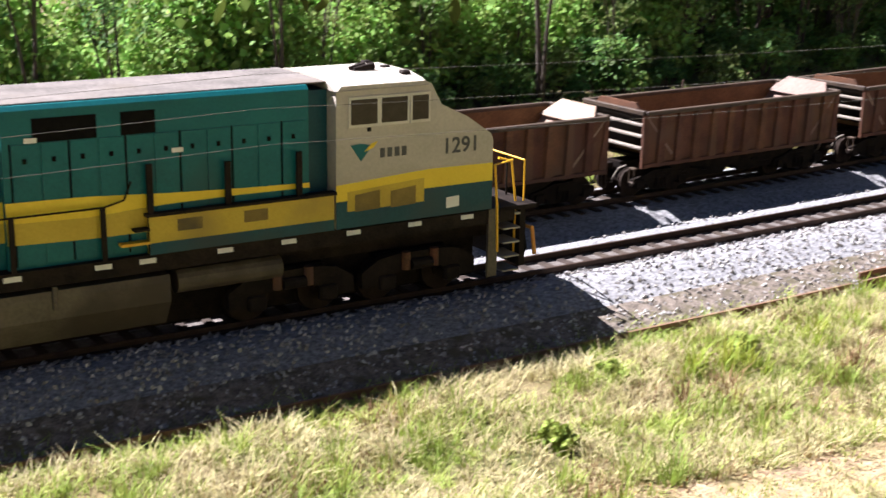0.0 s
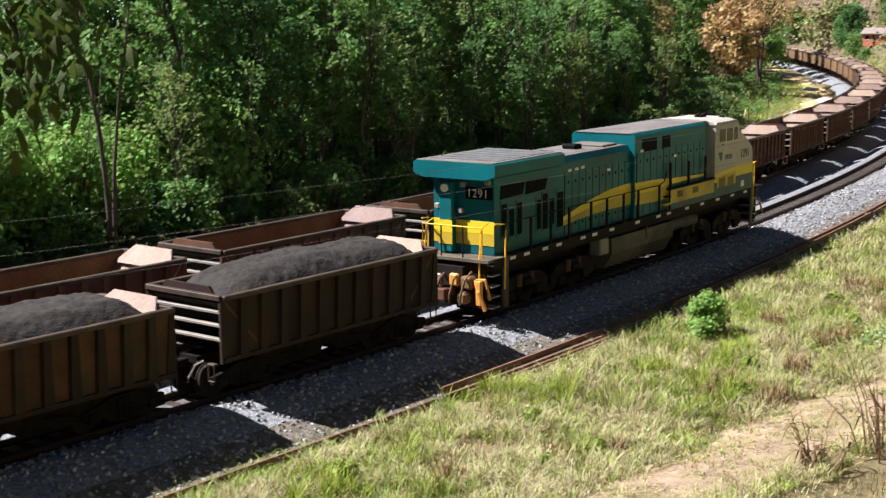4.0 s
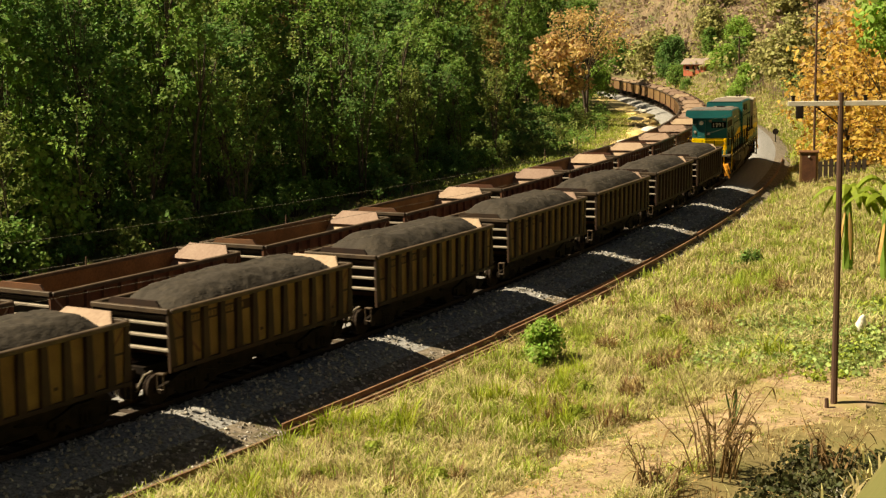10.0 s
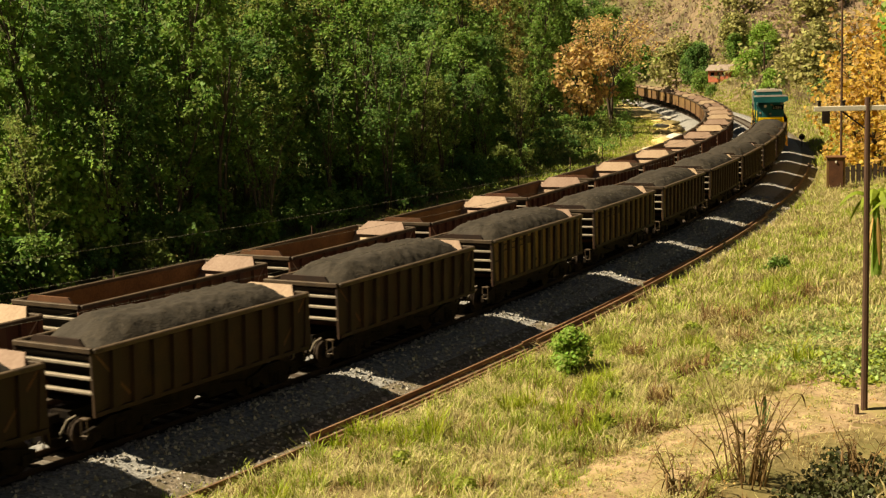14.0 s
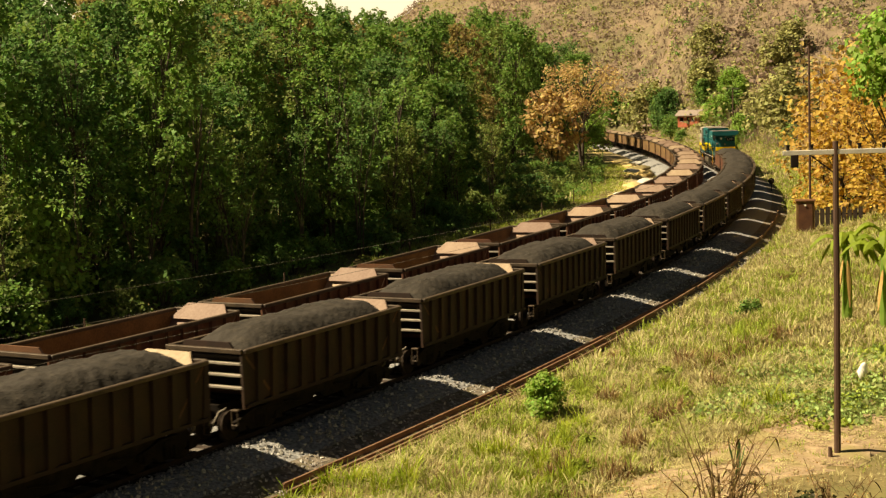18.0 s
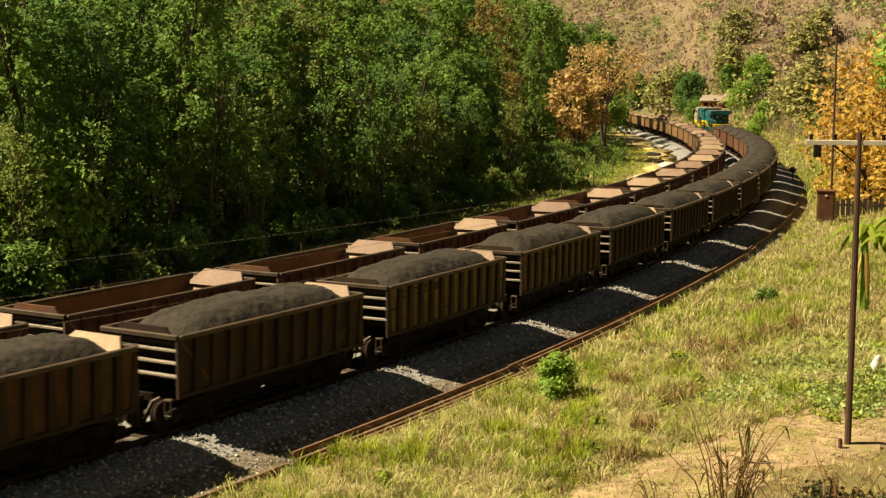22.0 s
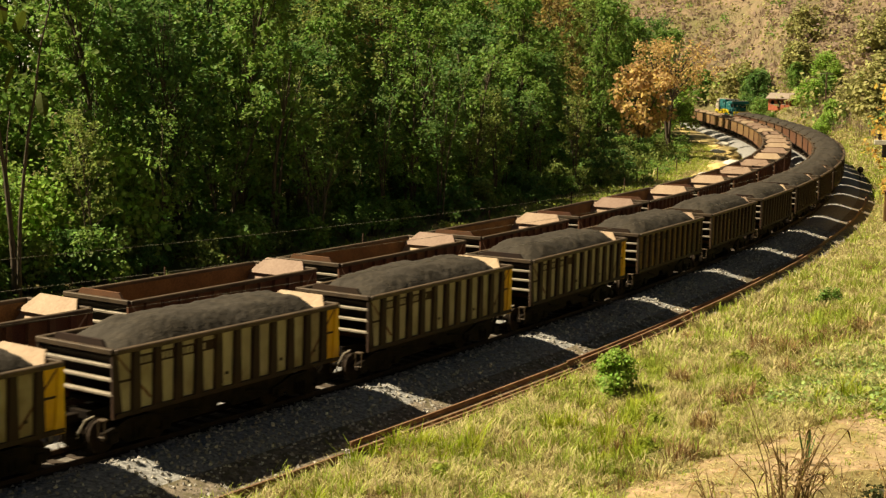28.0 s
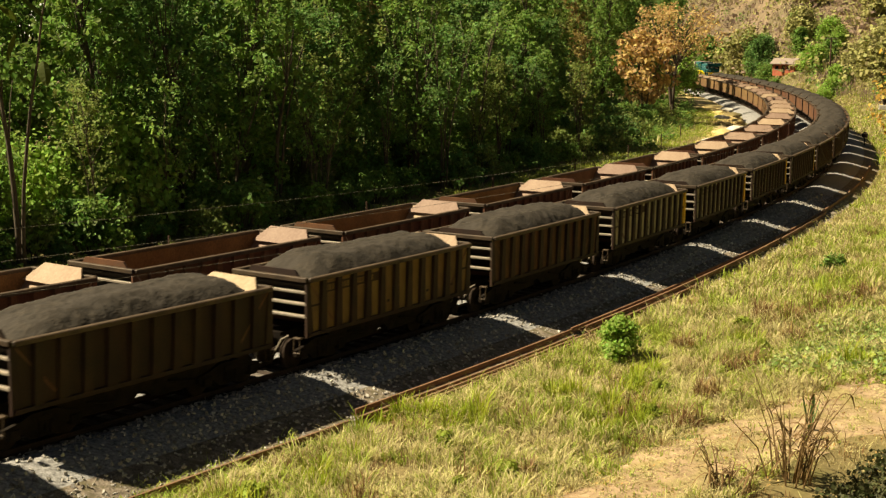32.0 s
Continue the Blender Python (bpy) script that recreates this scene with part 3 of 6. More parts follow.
ORDER = ("dark brown ochre ochre ochre ochre ochre ochre dark dark dark dark dark dark ochre ochre dark brown ochre ochre "
         "beige beige beige beige brown ochre dark ochre dark dark ochre").split()
PITCH = 9.83
GROUP = "loaded ore wagons of the moving train"
masters, train = {}, []
for k, style in enumerate(ORDER):
    key = (style, (k * 3 + k // 4) % 4)
    if key not in masters:
        masters[key] = wagon("ore_wagon", STYLES[style][0], LOADS[key[1]], STYLES[style][1], GROUP)
        w = masters[key]
    else:
        w = copy_thing(masters[key], Matrix())
    train.append((w, k))

EMPTY = (M_RUST, M_RUST, M_RUST, M_RIM, M_LEDGE, M_RUSTIN)
empty = wagon("empty_wagon", EMPTY, None, "empty rust-brown ore wagon with a worn inside", "standing empty ore wagons")
# inner end plates painted pale for the sunlight that falls on them
for ob in empty.children:
    if ob.name.startswith("end_wall"):
        ob.data.materials[0] = M_SUNLIT
S_FAR = 25.86 - BODY - 5 * PITCH
for k in range(37):
    m = ride(S_FAR + k * PITCH, FAR)
    if k == 0:
        empty.matrix_world = m
    else:
        copy_thing(empty, m)


# ---------------------------------------------------------------- the locomotive
def locomotive():
    L = tagged(new("locomotive"), "teal, yellow and grey-white diesel locomotive with a dusty roof", "locomotive")
    frame_ = part("frame", bx(box(-10.2, 9.9, -1.42, 1.42, 1.62, 1.93), -10.6, 10.4, -0.55, 0.55, 1.1, 1.7), M_FRAME, L, "grimy underframe and side sill")
    part("walkway", box(-9.25, 5.6, -1.45, 1.45, 1.93, 1.97), M_FRAME, L)
    # cab with its nose
    prof = [(5.5, 1.97), (5.5, 4.83), (5.62, 4.95), (7.55, 4.95), (7.70, 4.88), (7.95, 4.42), (8.6, 4.1), (9.2, 3.68), (9.26, 3.55), (9.26, 1.97)]
    cab = part("cab", prism(bmesh.new(), prof, -1.45, 1.45), M_CAB, L, "grey-white cab with a sloping nose")
    part("cab_roof", prism(bmesh.new(), [(-1.47, 4.86), (-1.25, 4.97), (-0.7, 5.06), (0.7, 5.06), (1.25, 4.97), (1.47, 4.86)], 5.45, 7.62, "x"), M_CAB, L, "pale dusty cab roof")
    for sgn in (-1, 1):
        y = 1.45 * sgn
        def slab(name, outline, m, t=0.006, lab="", par=cab):
            a, b = sorted((y - 0.01 * sgn, y + t * sgn))
            return part(name, prism(bmesh.new(), outline, a, b), m, par, lab)
        slab("yellow_band", [(5.5, 2.55), (5.5, 2.90), (6.7, 2.98), (7.7, 3.04), (9.26, 3.02), (9.26, 2.62), (7.5, 2.62)], M_YELLOW, 0.005, "yellow painted band")
        slab("teal_band", [(5.5, 1.97), (5.5, 2.55), (7.5, 2.62), (9.26, 2.62), (9.26, 1.97)], M_TEALD, 0.005, "dark teal painted band")
        slab("ochre_panel", [(5.75, 2.32), (5.75, 2.74), (7.55, 2.86), (7.55, 2.34)], M_YELLOW2, 0.008)
        for a, b in ((5.92, 6.5), (6.75, 7.35)):
            slab("vent_door", [(a, 2.30), (a, 2.66), (b, 2.72), (b, 2.32)], M_VENT, 0.012)
        for a, b in ((5.82, 6.42), (6.52, 7.12), (7.24, 7.62)):
            wf = slab("window_frame", [(a - 0.05, 4.08), (a - 0.05, 4.72), (b + 0.05, 4.72), (b + 0.05, 4.08)], M_PALEFRAME, 0.03)
            slab("window_pane", [(a, 4.14), (a, 4.66), (b, 4.66), (b, 4.14)], M_GLASS, 0.034, "dark cab window", wf)
        slab("badge", [(5.82, 3.72), (6.05, 3.74), (6.32, 3.68), (6.06, 3.36)], M_TEAL, 0.008, "teal badge")
        slab("badge", [(6.14, 3.56), (6.3, 3.72), (6.44, 3.76), (6.34, 3.62)], M_YELLOW, 0.009, "yellow badge tip")
        for i in range(4):
            slab("mark", [(6.50 + i * 0.17, 3.40), (6.50 + i * 0.17, 3.60), (6.61 + i * 0.17, 3.60), (6.61 + i * 0.17, 3.40)], M_STEELGREY, 0.008)
        slab("builder_plate", [(8.1, 2.12), (8.1, 2.36), (8.42, 2.38), (8.42, 2.14)], M_WHITE, 0.01)
        slab("door_handle", [(6.2, 3.98), (6.2, 4.06), (6.28, 4.06), (6.28, 3.98)], M_GRILLE, 0.03)
    for y in (-0.85, 0, 0.85):
        part("marker_lamp", bx(bmesh.new(), 7.3, 7.5, y - 0.1, y + 0.1, 4.98, 5.1, 0.03), M_FRAME, L)
    part("horn", rod(rod(bmesh.new(), [(6.5, -0.3, 5.1), (6.95, -0.3, 5.14)], 0.04, 8, 0.1), [(6.5, -0.1, 5.1), (6.85, -0.1, 5.14)], 0.04, 8, 0.09), M_FRAME, L)
    part("windscreen", prism(bmesh.new(), [(7.74, 4.86), (7.98, 4.43), (8.0, 4.44), (7.76, 4.87)], -1.1, 1.1), M_GLASS, cab, "front windscreen")
    # recess between cab and hood
    part("cab_back", box(4.95, 5.5, -1.05, 1.05, 1.97, 4.85), M_TEALD, L, "dark teal recess behind the cab")
    # tall equipment hood
    tall = part("equipment_hood", prism(bmesh.new(), [(-1.28, 1.97), (-1.28, 4.92), (-1.20, 5.0), (1.20, 5.0), (1.28, 4.92), (1.28, 1.97)], -0.95, 4.98, "x"), M_TEAL, L, "tall teal equipment hood")
    part("hood_roof", bx(bmesh.new(), -0.97, 5.45, -1.12, 1.12, 5.0, 5.03, 0.01), M_ROOFDUST, L, "dusty pale roof sheet")
    engine = part("engine_hood", prism(bmesh.new(), [(-1.12, 1.97), (-1.12, 4.42), (-0.98, 4.6), (0.98, 4.6), (1.12, 4.42), (1.12, 1.97)], -9.72, -0.95, "x"), M_TEAL, L, "long teal engine hood")
    part("engine_roof", bx(bmesh.new(), -6.2, -0.96, -0.96, 0.96, 4.6, 4.63, 0.01), M_ROOFDUST, L, "dusty pale roof sheet")
    # radiator wings
    wing = part("radiator_wing", prism(bmesh.new(), [(-1.14, 4.34), (-1.5, 4.46), (-1.5, 4.80), (-1.44, 4.84), (1.44, 4.84), (1.5, 4.80), (1.5, 4.46), (1.14, 4.34)], -10.25, -6.2, "x"), M_TEAL, L, "overhanging teal radiator section")
    part("wing_roof", bx(bmesh.new(), -10.2, -6.25, -1.42, 1.42, 4.84, 4.87, 0.01), M_ROOFDUST, wing, "dusty radiator grille on the roof")
    for i in range(6):
        part("roof_grille", box(-9.7 + i * 0.56, -9.24 + i * 0.56, -1.25, 1.25, 4.87, 4.885), M_ROOFGRID, wing)
    part("exhaust", bx(bx(bmesh.new(), -5.5, -4.9, -0.3, 0.3, 4.63, 4.73, 0.03), -3.4, -2.9, -0.28, 0.28, 4.63, 4.80, 0.05), M_GRILLE, L, "sooty exhaust stack and silencer")
    part("roof_hatch", bx(bmesh.new(), -2.2, -1.2, -0.7, 0.7, 4.63, 4.7, 0.02), M_ROOFDUST, L)
    for sgn in (-1, 1):
        def plate(name, x0, x1, z0, z1, m, w, t=0.012, lab="", par=None):
            a, b = sorted((w * sgn - 0.012 * sgn, (w + t) * sgn))
            return part(name, box(x0, x1, a, b, z0, z1), m, par or L, lab)
        # doors of the engine hood
        xs = [-5.55 + 0.46 * i for i in range(10)]
        for i, x in enumerate(xs):
            d = plate("hood_door", x + 0.02, x + 0.43, 2.05, 4.05, M_TEAL, 1.12, 0.02, "", engine)
            plate("door_seam", x - 0.02, x + 0.01, 2.03, 4.08, M_GRILLE, 1.12, 0.008, "", engine)
            plate("door_latch", x + 0.19, x + 0.25, 3.72, 3.8, M_GRILLE, 1.14, 0.02, "", d)
            plate("door_latch", x + 0.19, x + 0.25, 2.3, 2.38, M_GRILLE, 1.14, 0.02, "", d)
        for i in range(11):
            x = -0.8 + 0.52 * i
            d = plate("hood_door", x + 0.02, x + 0.48, 2.05, 4.3, M_TEAL, 1.28, 0.02, "", tall)
            if i % 2 == 0:
                plate("door_seam", x - 0.02, x + 0.01, 2.03, 4.32, M_GRILLE, 1.28, 0.008, "", tall)
            plate("door_latch", x + 0.2, x + 0.27, 3.95, 4.04, M_GRILLE, 1.30, 0.02, "", d)
        for a, b in ((-0.4, 0.75), (1.2, 1.85)):
            g = plate("louvre", a, b, 4.32, 4.76, M_GRILLE, 1.285, 0.01, "black louvred opening", tall)
        for a, b in ((-9.4, -8.05), (-7.95, -6.7)):
            bm = prism(bmesh.new(), [(a, 3.66), (a + 0.05, 4.08), (b + 0.05, 4.08), (b - 0.1, 3.70)], *sorted((1.11 * sgn, 1.15 * sgn)))
            part("radiator_intake", bm, M_GRILLE, engine, "black radiator intake")
        for x, w, z0, z1 in ((-9.35, 0.3, 2.5, 3.5), (-8.9, 0.26, 2.45, 3.3), (-8.45, 0.26, 2.45, 3.45), (-7.3, 0.24, 2.45, 3.4), (-6.95, 0.3, 2.4, 3.55), (-6.5, 0.26, 2.5, 3.35), (-6.05, 0.38, 2.35, 3.5)):
            d = plate("louvred_door", x - 0.04, x + w + 0.04, z0 - 0.1, z1 + 0.1, M_TEAL, 1.12, 0.02, "", engine)
            plate("louvre", x, x + w, z0, z1, M_GRILLE, 1.14, 0.008, "black louvred opening", d)
        # yellow swoosh
        def swoosh(name, up, lo, m, w, lab):
            a, b = sorted((w * sgn, (w + 0.004) * sgn))
            part(name, prism(bmesh.new(), up + lo[::-1], a, b), m, L, lab)
        swoosh("swoosh", [(-5.75, 2.62), (-4.8, 2.82), (-3.6, 3.05), (-2.4, 3.2), (-1.4, 3.25), (-0.95, 3.25)], [(-5.75, 2.50), (-4.8, 2.62), (-3.6, 2.76), (-2.4, 2.85), (-1.4, 2.85), (-0.95, 2.85)], M_YELLOW, 1.142, "bright yellow painted swoosh")
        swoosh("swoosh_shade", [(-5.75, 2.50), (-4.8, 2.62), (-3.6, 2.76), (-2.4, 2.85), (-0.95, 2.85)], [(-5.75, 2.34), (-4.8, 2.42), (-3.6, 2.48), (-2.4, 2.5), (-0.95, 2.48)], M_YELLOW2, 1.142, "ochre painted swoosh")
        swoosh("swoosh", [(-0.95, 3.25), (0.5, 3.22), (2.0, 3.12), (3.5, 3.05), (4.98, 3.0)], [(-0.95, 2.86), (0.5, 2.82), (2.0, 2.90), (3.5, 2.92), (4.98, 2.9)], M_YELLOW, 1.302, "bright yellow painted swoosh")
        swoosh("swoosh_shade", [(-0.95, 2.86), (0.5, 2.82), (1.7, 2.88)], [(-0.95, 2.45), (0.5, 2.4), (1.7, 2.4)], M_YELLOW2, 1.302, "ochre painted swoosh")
        # raised walkway beside the cab
        a, b = sorted((1.30 * sgn, 1.46 * sgn))
        rw = part("raised_walkway", box(1.6, 5.45, a, b, 1.97, 2.72), M_YELLOW2, L, "ochre equipment boxes under the raised walkway")
        a2, b2 = sorted((1.28 * sgn, 1.5 * sgn))
        part("walkway_tread", box(1.55, 5.5, a2, b2, 2.72, 2.78), M_FRAME, rw)
        for x in (2.15, 3.5):
            plate("vent", x, x + 0.5, 2.38, 2.62, M_VENT, 1.46, 0.008, "", rw)
        plate("teal_skirt", 1.6, 5.45, 1.97, 2.2, M_TEALD, 1.46, 0.006, "", rw)
        for k, z in enumerate((2.2, 2.46)):
            part("step_tread", box(1.05 + 0.26 * k, 1.6, a2, b2, z, z + 0.05), M_HANDRAIL if k == 0 else M_FRAME, L)
        # side handrail
        yy = 1.42 * sgn
        for x in (-9.55, -8.1, -6.9, -5.75, -4.3, -3.2, -2.0, -0.9, 0.75):
            part("handrail_post", bx(bmesh.new(), x - 0.05, x + 0.05, yy - 0.03, yy + 0.03, 1.95, 3.0, 0.01), M_FRAME, L, "dark handrail post")
        part("handrail", rod(bmesh.new(), [(-9.6, yy, 2.98), (-3, yy, 3.0), (0.75, yy, 3.0), (1.15, yy, 3.1), (1.3, yy, 3.45)], 0.022), M_FRAME, L, "thin side handrail")
        for x, z in ((1.65, 3.75), (3.2, 3.65), (4.7, 3.7)):
            part("handrail_post", bx(bmesh.new(), x - 0.06, x + 0.06, yy - 0.035, yy + 0.035, 1.97, z, 0.01), M_FRAME, L, "dark handrail post")
        for x in (-9.3, -8.5, -7.4, -6.55, -5.0, -4.2, -3.0, -1.1, 0.55, 1.4, 2.95, 4.3, 5.75, 7.2, 8.5):
            plate("reflector", x, x + 0.32, 1.80, 1.90, M_WHITE, 1.42, 0.008, "small white reflector strip")
        for x, zz in ((-5.35, 4.1), (-4.9, 4.1), (-4.5, 4.12), (-2.7, 3.85), (-0.55, 4.32), (2.15, 3.9)):
            plate("sticker", x, x + 0.22, zz, zz + 0.09, M_WHITE, 1.30 if x > -0.9 else 1.14, 0.004)
        for i in range(9):
            plate("lettering", -3.0 + i * 0.2, -2.86 + i * 0.2, 4.28, 4.36, M_STEELGREY, 1.125, 0.004)
        # corner steps, front and rear
        for d, x in ((1, 9.75), (-1, -9.95)):
            for k in range(5):
                a3, b3 = sorted((0.75 * sgn, 1.4 * sgn))
                part("step", box(x - 0.22 + d * 0.1, x + 0.22 + d * 0.1, a3, b3, 0.42 + k * 0.33, 0.46 + k * 0.33), M_STEPEDGE, L, "worn metal step")
            a4, b4 = sorted((1.36 * sgn, 1.44 * sgn))
            part("step_side", box(x - d * 0.42 - 0.12, x - d * 0.42 + 0.12, a4, b4, 0.38, 1.95), M_TANK, L)
            part("grab_rail", rod(bmesh.new(), [(x - d * 0.3, yy * 1.02, 0.95), (x - d * 0.34, yy * 1.02, 1.95), (x - d * 0.40, yy * 1.0, 2.95), (x + d * 0.1, yy * 0.95, 3.0)], 0.03), M_HANDRAIL, L, "bright yellow grab rail")
            part("grab_rail", rod(bmesh.new(), [(x + d * 0.42, yy * 0.72, 0.75), (x + d * 0.44, yy * 0.72, 1.9), (x + d * 0.3, yy * 0.72, 2.9), (x - d * 0.05, yy * 0.72, 3.0)], 0.03), M_HANDRAIL, L, "bright yellow grab rail")
    # ends
    for d in (-1, 1):
        x = 10.35 * d
        part("end_platform", box(*sorted((9.2 * d, 10.5 * d)), -1.42, 1.42, 1.86, 1.95), M_TANK if d < 0 else M_FRAME, L, "dusty end platform")
        part("pilot", box(*sorted((10.2 * d, 10.35 * d)), -1.2, 1.2, 0.45, 1.86), M_FRAME, L)
        bm = bx(bmesh.new(), *sorted((x, x + 0.5 * d)), -0.12, 0.12, 0.78, 1.0, 0.02)
        bx(bm, *sorted((x + 0.45 * d, x + 0.7 * d)), -0.2, 0.16, 0.70, 1.06, 0.03)
        part("coupler", bm, M_RUST, L)
        for y in (-0.9, -0.6, 0.6, 0.9):
            part("air_hose", rod(bmesh.new(), [(x, y, 1.2), (x + d * 0.18, y, 1.1), (x + d * 0.25, y, 0.75), (x + d * 0.2, y * 0.9, 0.55)], 0.03), M_BLACK, L, "black brake hose")
        part("uncoupling_lever", rod(bmesh.new(), [(x + d * 0.1, -1.45, 0.75), (x + d * 0.12, -1.3, 1.35), (x + d * 0.15, -0.2, 1.25)], 0.05), M_ORANGE, L, "orange uncoupling lever")
        part("end_handrail", rod(bmesh.new(), [(x, -1.1, 1.95), (x, -1.1, 2.9), (x, 1.1, 2.9), (x, 1.1, 1.95)], 0.025), M_HANDRAIL, L, "yellow end handrail")
        for y in (-0.4, 0.4):
            part("end_post", rod(bmesh.new(), [(x, y, 1.95), (x, y, 2.9)], 0.025), M_FRAME, L)
    part("hand_lever", bx(bmesh.new(), -10.75, -10.6, -1.3, -1.12, 0.6, 1.35, 0.02), M_ORANGE, L, "orange hand brake lever")
    part("jumper_cable", rod(bmesh.new(), [(-10.4, 0.6, 1.7), (-10.75, 0.5, 1.2), (-10.9, 0.3, 0.85), (-11.0, 0.0, 0.8)], 0.04), M_LEDGE, L, "grey jumper cable")
    part("brake_lever", rod(bmesh.new(), [(-10.62, -1.05, 1.35), (-10.72, -1.22, 1.0), (-10.66, -1.42, 0.45)], 0.07, 6), M_ORANGE, L, "orange brake lever hanging at the step")
    for k, (a, b, c, d, e, f) in enumerate(((-10.75, -10.4, -0.95, -0.55, 1.05, 1.45), (-10.7, -10.4, -0.45, -0.1, 1.1, 1.5), (-10.85, -10.45, -0.8, -0.5, 0.6, 0.95), (-10.65, -10.4, 0.2, 0.7, 1.0, 1.45))):
        part("coupler_gear", bx(bmesh.new(), a, b, c, d, e, f, 0.06), (M_RUSTIN, M_ORANGE, M_RUSTIN, M_LEDGE)[k], L, "dusty orange-brown coupler gear")
    for y in (-0.75, -0.35, 0.15):
        part("air_hose", rod(bmesh.new(), [(-10.4, y, 1.55), (-10.85, y - 0.05, 1.35), (-11.0, y, 0.9), (-10.9, y + 0.1, 0.6)], 0.035), M_RUSTIN, L, "dusty brown hose")
    # rear face
    part("rear_band", box(-9.735, -9.72, -1.12, 1.12, 2.62, 3.0), M_YELLOW, engine, "yellow painted band")
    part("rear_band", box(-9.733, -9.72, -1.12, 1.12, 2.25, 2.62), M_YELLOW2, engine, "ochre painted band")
    part("rear_light_box", bx(bmesh.new(), -9.98, -9.72, 0.25, 0.75, 1.97, 4.2, 0.04), M_TEAL, engine, "rear sand box and lamp housing")
    part("rear_band", box(-10.0, -9.98, 0.24, 0.76, 2.62, 3.0), M_YELLOW, engine, "yellow painted band")
    part("rear_band", box(-9.998, -9.98, 0.24, 0.76, 2.25, 2.62), M_YELLOW2, engine, "ochre painted band")
    for k, (y, z) in enumerate(((-0.05, 4.12), (0.05, 3.3), (0.92, 3.4), (-0.95, 4.22))):
        part("marker_lamp", bx(bmesh.new(), -9.86, -9.72, y - 0.09, y + 0.09, z - 0.08, z + 0.08, 0.02), M_LEDGE, engine, "small pale lamp housing")
    part("headlight", disc(bmesh.new(), (-10.0, 0.5, 4.0), 0.13, 0.1, "x", 14), M_WHITE, engine, "rear headlight")
    part("number_board", box(-9.78, -9.72, -1.08, -0.12, 3.68, 4.06), M_GRILLE, engine, "black number board")
    # bright writing of the running number
    for body, m in (("1291", pose(7.98, -1.458, 3.34, 90, 0, 0)), ("1291", pose(8.95, 1.458, 3.36, 90, 0, 180))):
        c = bpy.data.curves.new("number", "FONT")
        c.body, c.size, c.extrude, c.offset = body, 0.48, 0.003, 0.008
        c.materials.append(M_STEELGREY)
        o = new("running_number", c)
        o.parent, o.matrix_basis = cab, m
    c = bpy.data.curves.new("number", "FONT")
    c.body, c.size, c.extrude, c.space_character = "1291", 0.36, 0.003, 1.12
    c.materials.append(M_WHITE)
    o = new("running_number", c)
    o.parent, o.matrix_basis = engine, Matrix.Translation((-9.785, -0.17, 3.74)) @ Matrix.Rotation(radians(-90), 4, "Z") @ Matrix.Rotation(radians(90), 4, "X")
    # fuel tank
    tank = prism(bmesh.new(), [(-1.35, 1.5), (-1.38, 1.35), (-1.38, 0.95), (-1.05, 0.42), (1.05, 0.42), (1.38, 0.95), (1.38, 1.35), (1.35, 1.5)], -2.75, 2.0, "x")
    part("fuel_tank", tank, M_TANK, L, "dusty fuel tank slung under the frame")
    part("air_reservoir", disc(bmesh.new(), (3.3, -1.05, 1.25), 0.24, 2.2, "x", 14), M_TANK, L, "round air reservoir")
    part("filler_pipe", rod(bmesh.new(), [(-0.2, -1.4, 1.6), (-0.2, -1.4, 1.15)], 0.05), M_TANK, L)
    part("valve_box", bx(bmesh.new(), -3.5, -2.9, -1.35, -0.9, 1.0, 1.6, 0.04), M_LEDGE, L)
    # black boxes added to block the lit ballast showing through below
    for a, b in ((-9.6, -2.6), (1.9, 9.5)):
        part("underbody", bx(bmesh.new(), a, b, -0.42, 0.42, 0.14, 1.62, 0.05), M_BLACK, L, "black box added to close the gaps under the frame")
    # bogies
    for x in (-7.9, -4.9, 4.7, 7.7):
        b = part("bogie", box(x - 0.9, x + 0.9, -0.6, 0.6, 0.6, 1.05), M_BLACK, L, "grimy two-axle power bogie")
        for y in (-0.98, 0.98):
            bm = prism(bmesh.new(), [(x - 1.4, 0.45), (x - 1.4, 0.8), (x - 1.0, 1.05), (x - 0.5, 1.12), (x + 0.5, 1.12), (x + 1.0, 1.05), (x + 1.4, 0.8), (x + 1.4, 0.45), (x + 0.95, 0.42), (x + 0.55, 0.7), (x - 0.55, 0.7), (x - 0.95, 0.42)], y - 0.08, y + 0.08)
            part("side_frame", bm, M_FRAME, b)
            for k in (-0.8, 0.8):
                part("axle_box", bx(bmesh.new(), x + k - 0.2, x + k + 0.2, *sorted((y, y * 1.18)), 0.35, 0.68, 0.04), M_FRAME, b)
            for k in (-0.35, 0.35):
                part("spring", disc(bmesh.new(), (x + k, y * 1.1, 0.95), 0.1, 0.4, "z", 10), M_RUST, b)
            part("brake_cylinder", disc(bmesh.new(), (x, y * 1.15, 0.85), 0.12, 0.5, "x", 10), M_FRAME, b)
        for k in (-0.8, 0.8):
            part("wheelset", wheelset(bmesh.new(), x + k, 0.5, 0.53), M_WHEEL, b, "steel driving wheelset")
    # the body is a little longer than drawn above
    for ob in L.children_recursive:
        if ob.type == "FONT":
            ob.matrix_basis = Matrix.Translation((ob.matrix_basis.translation.x * (LONGER - 1), 0, 0)) @ ob.matrix_basis
            continue
        vs = ob.data.vertices
        if ob.name.startswith("wheelset"):
            mid = sum(v.co.x for v in vs) / len(vs)
            for v in vs:
                v.co.x += mid * (LONGER - 1)
        else:
            for v in vs:
                v.co.x *= LONGER
    return L


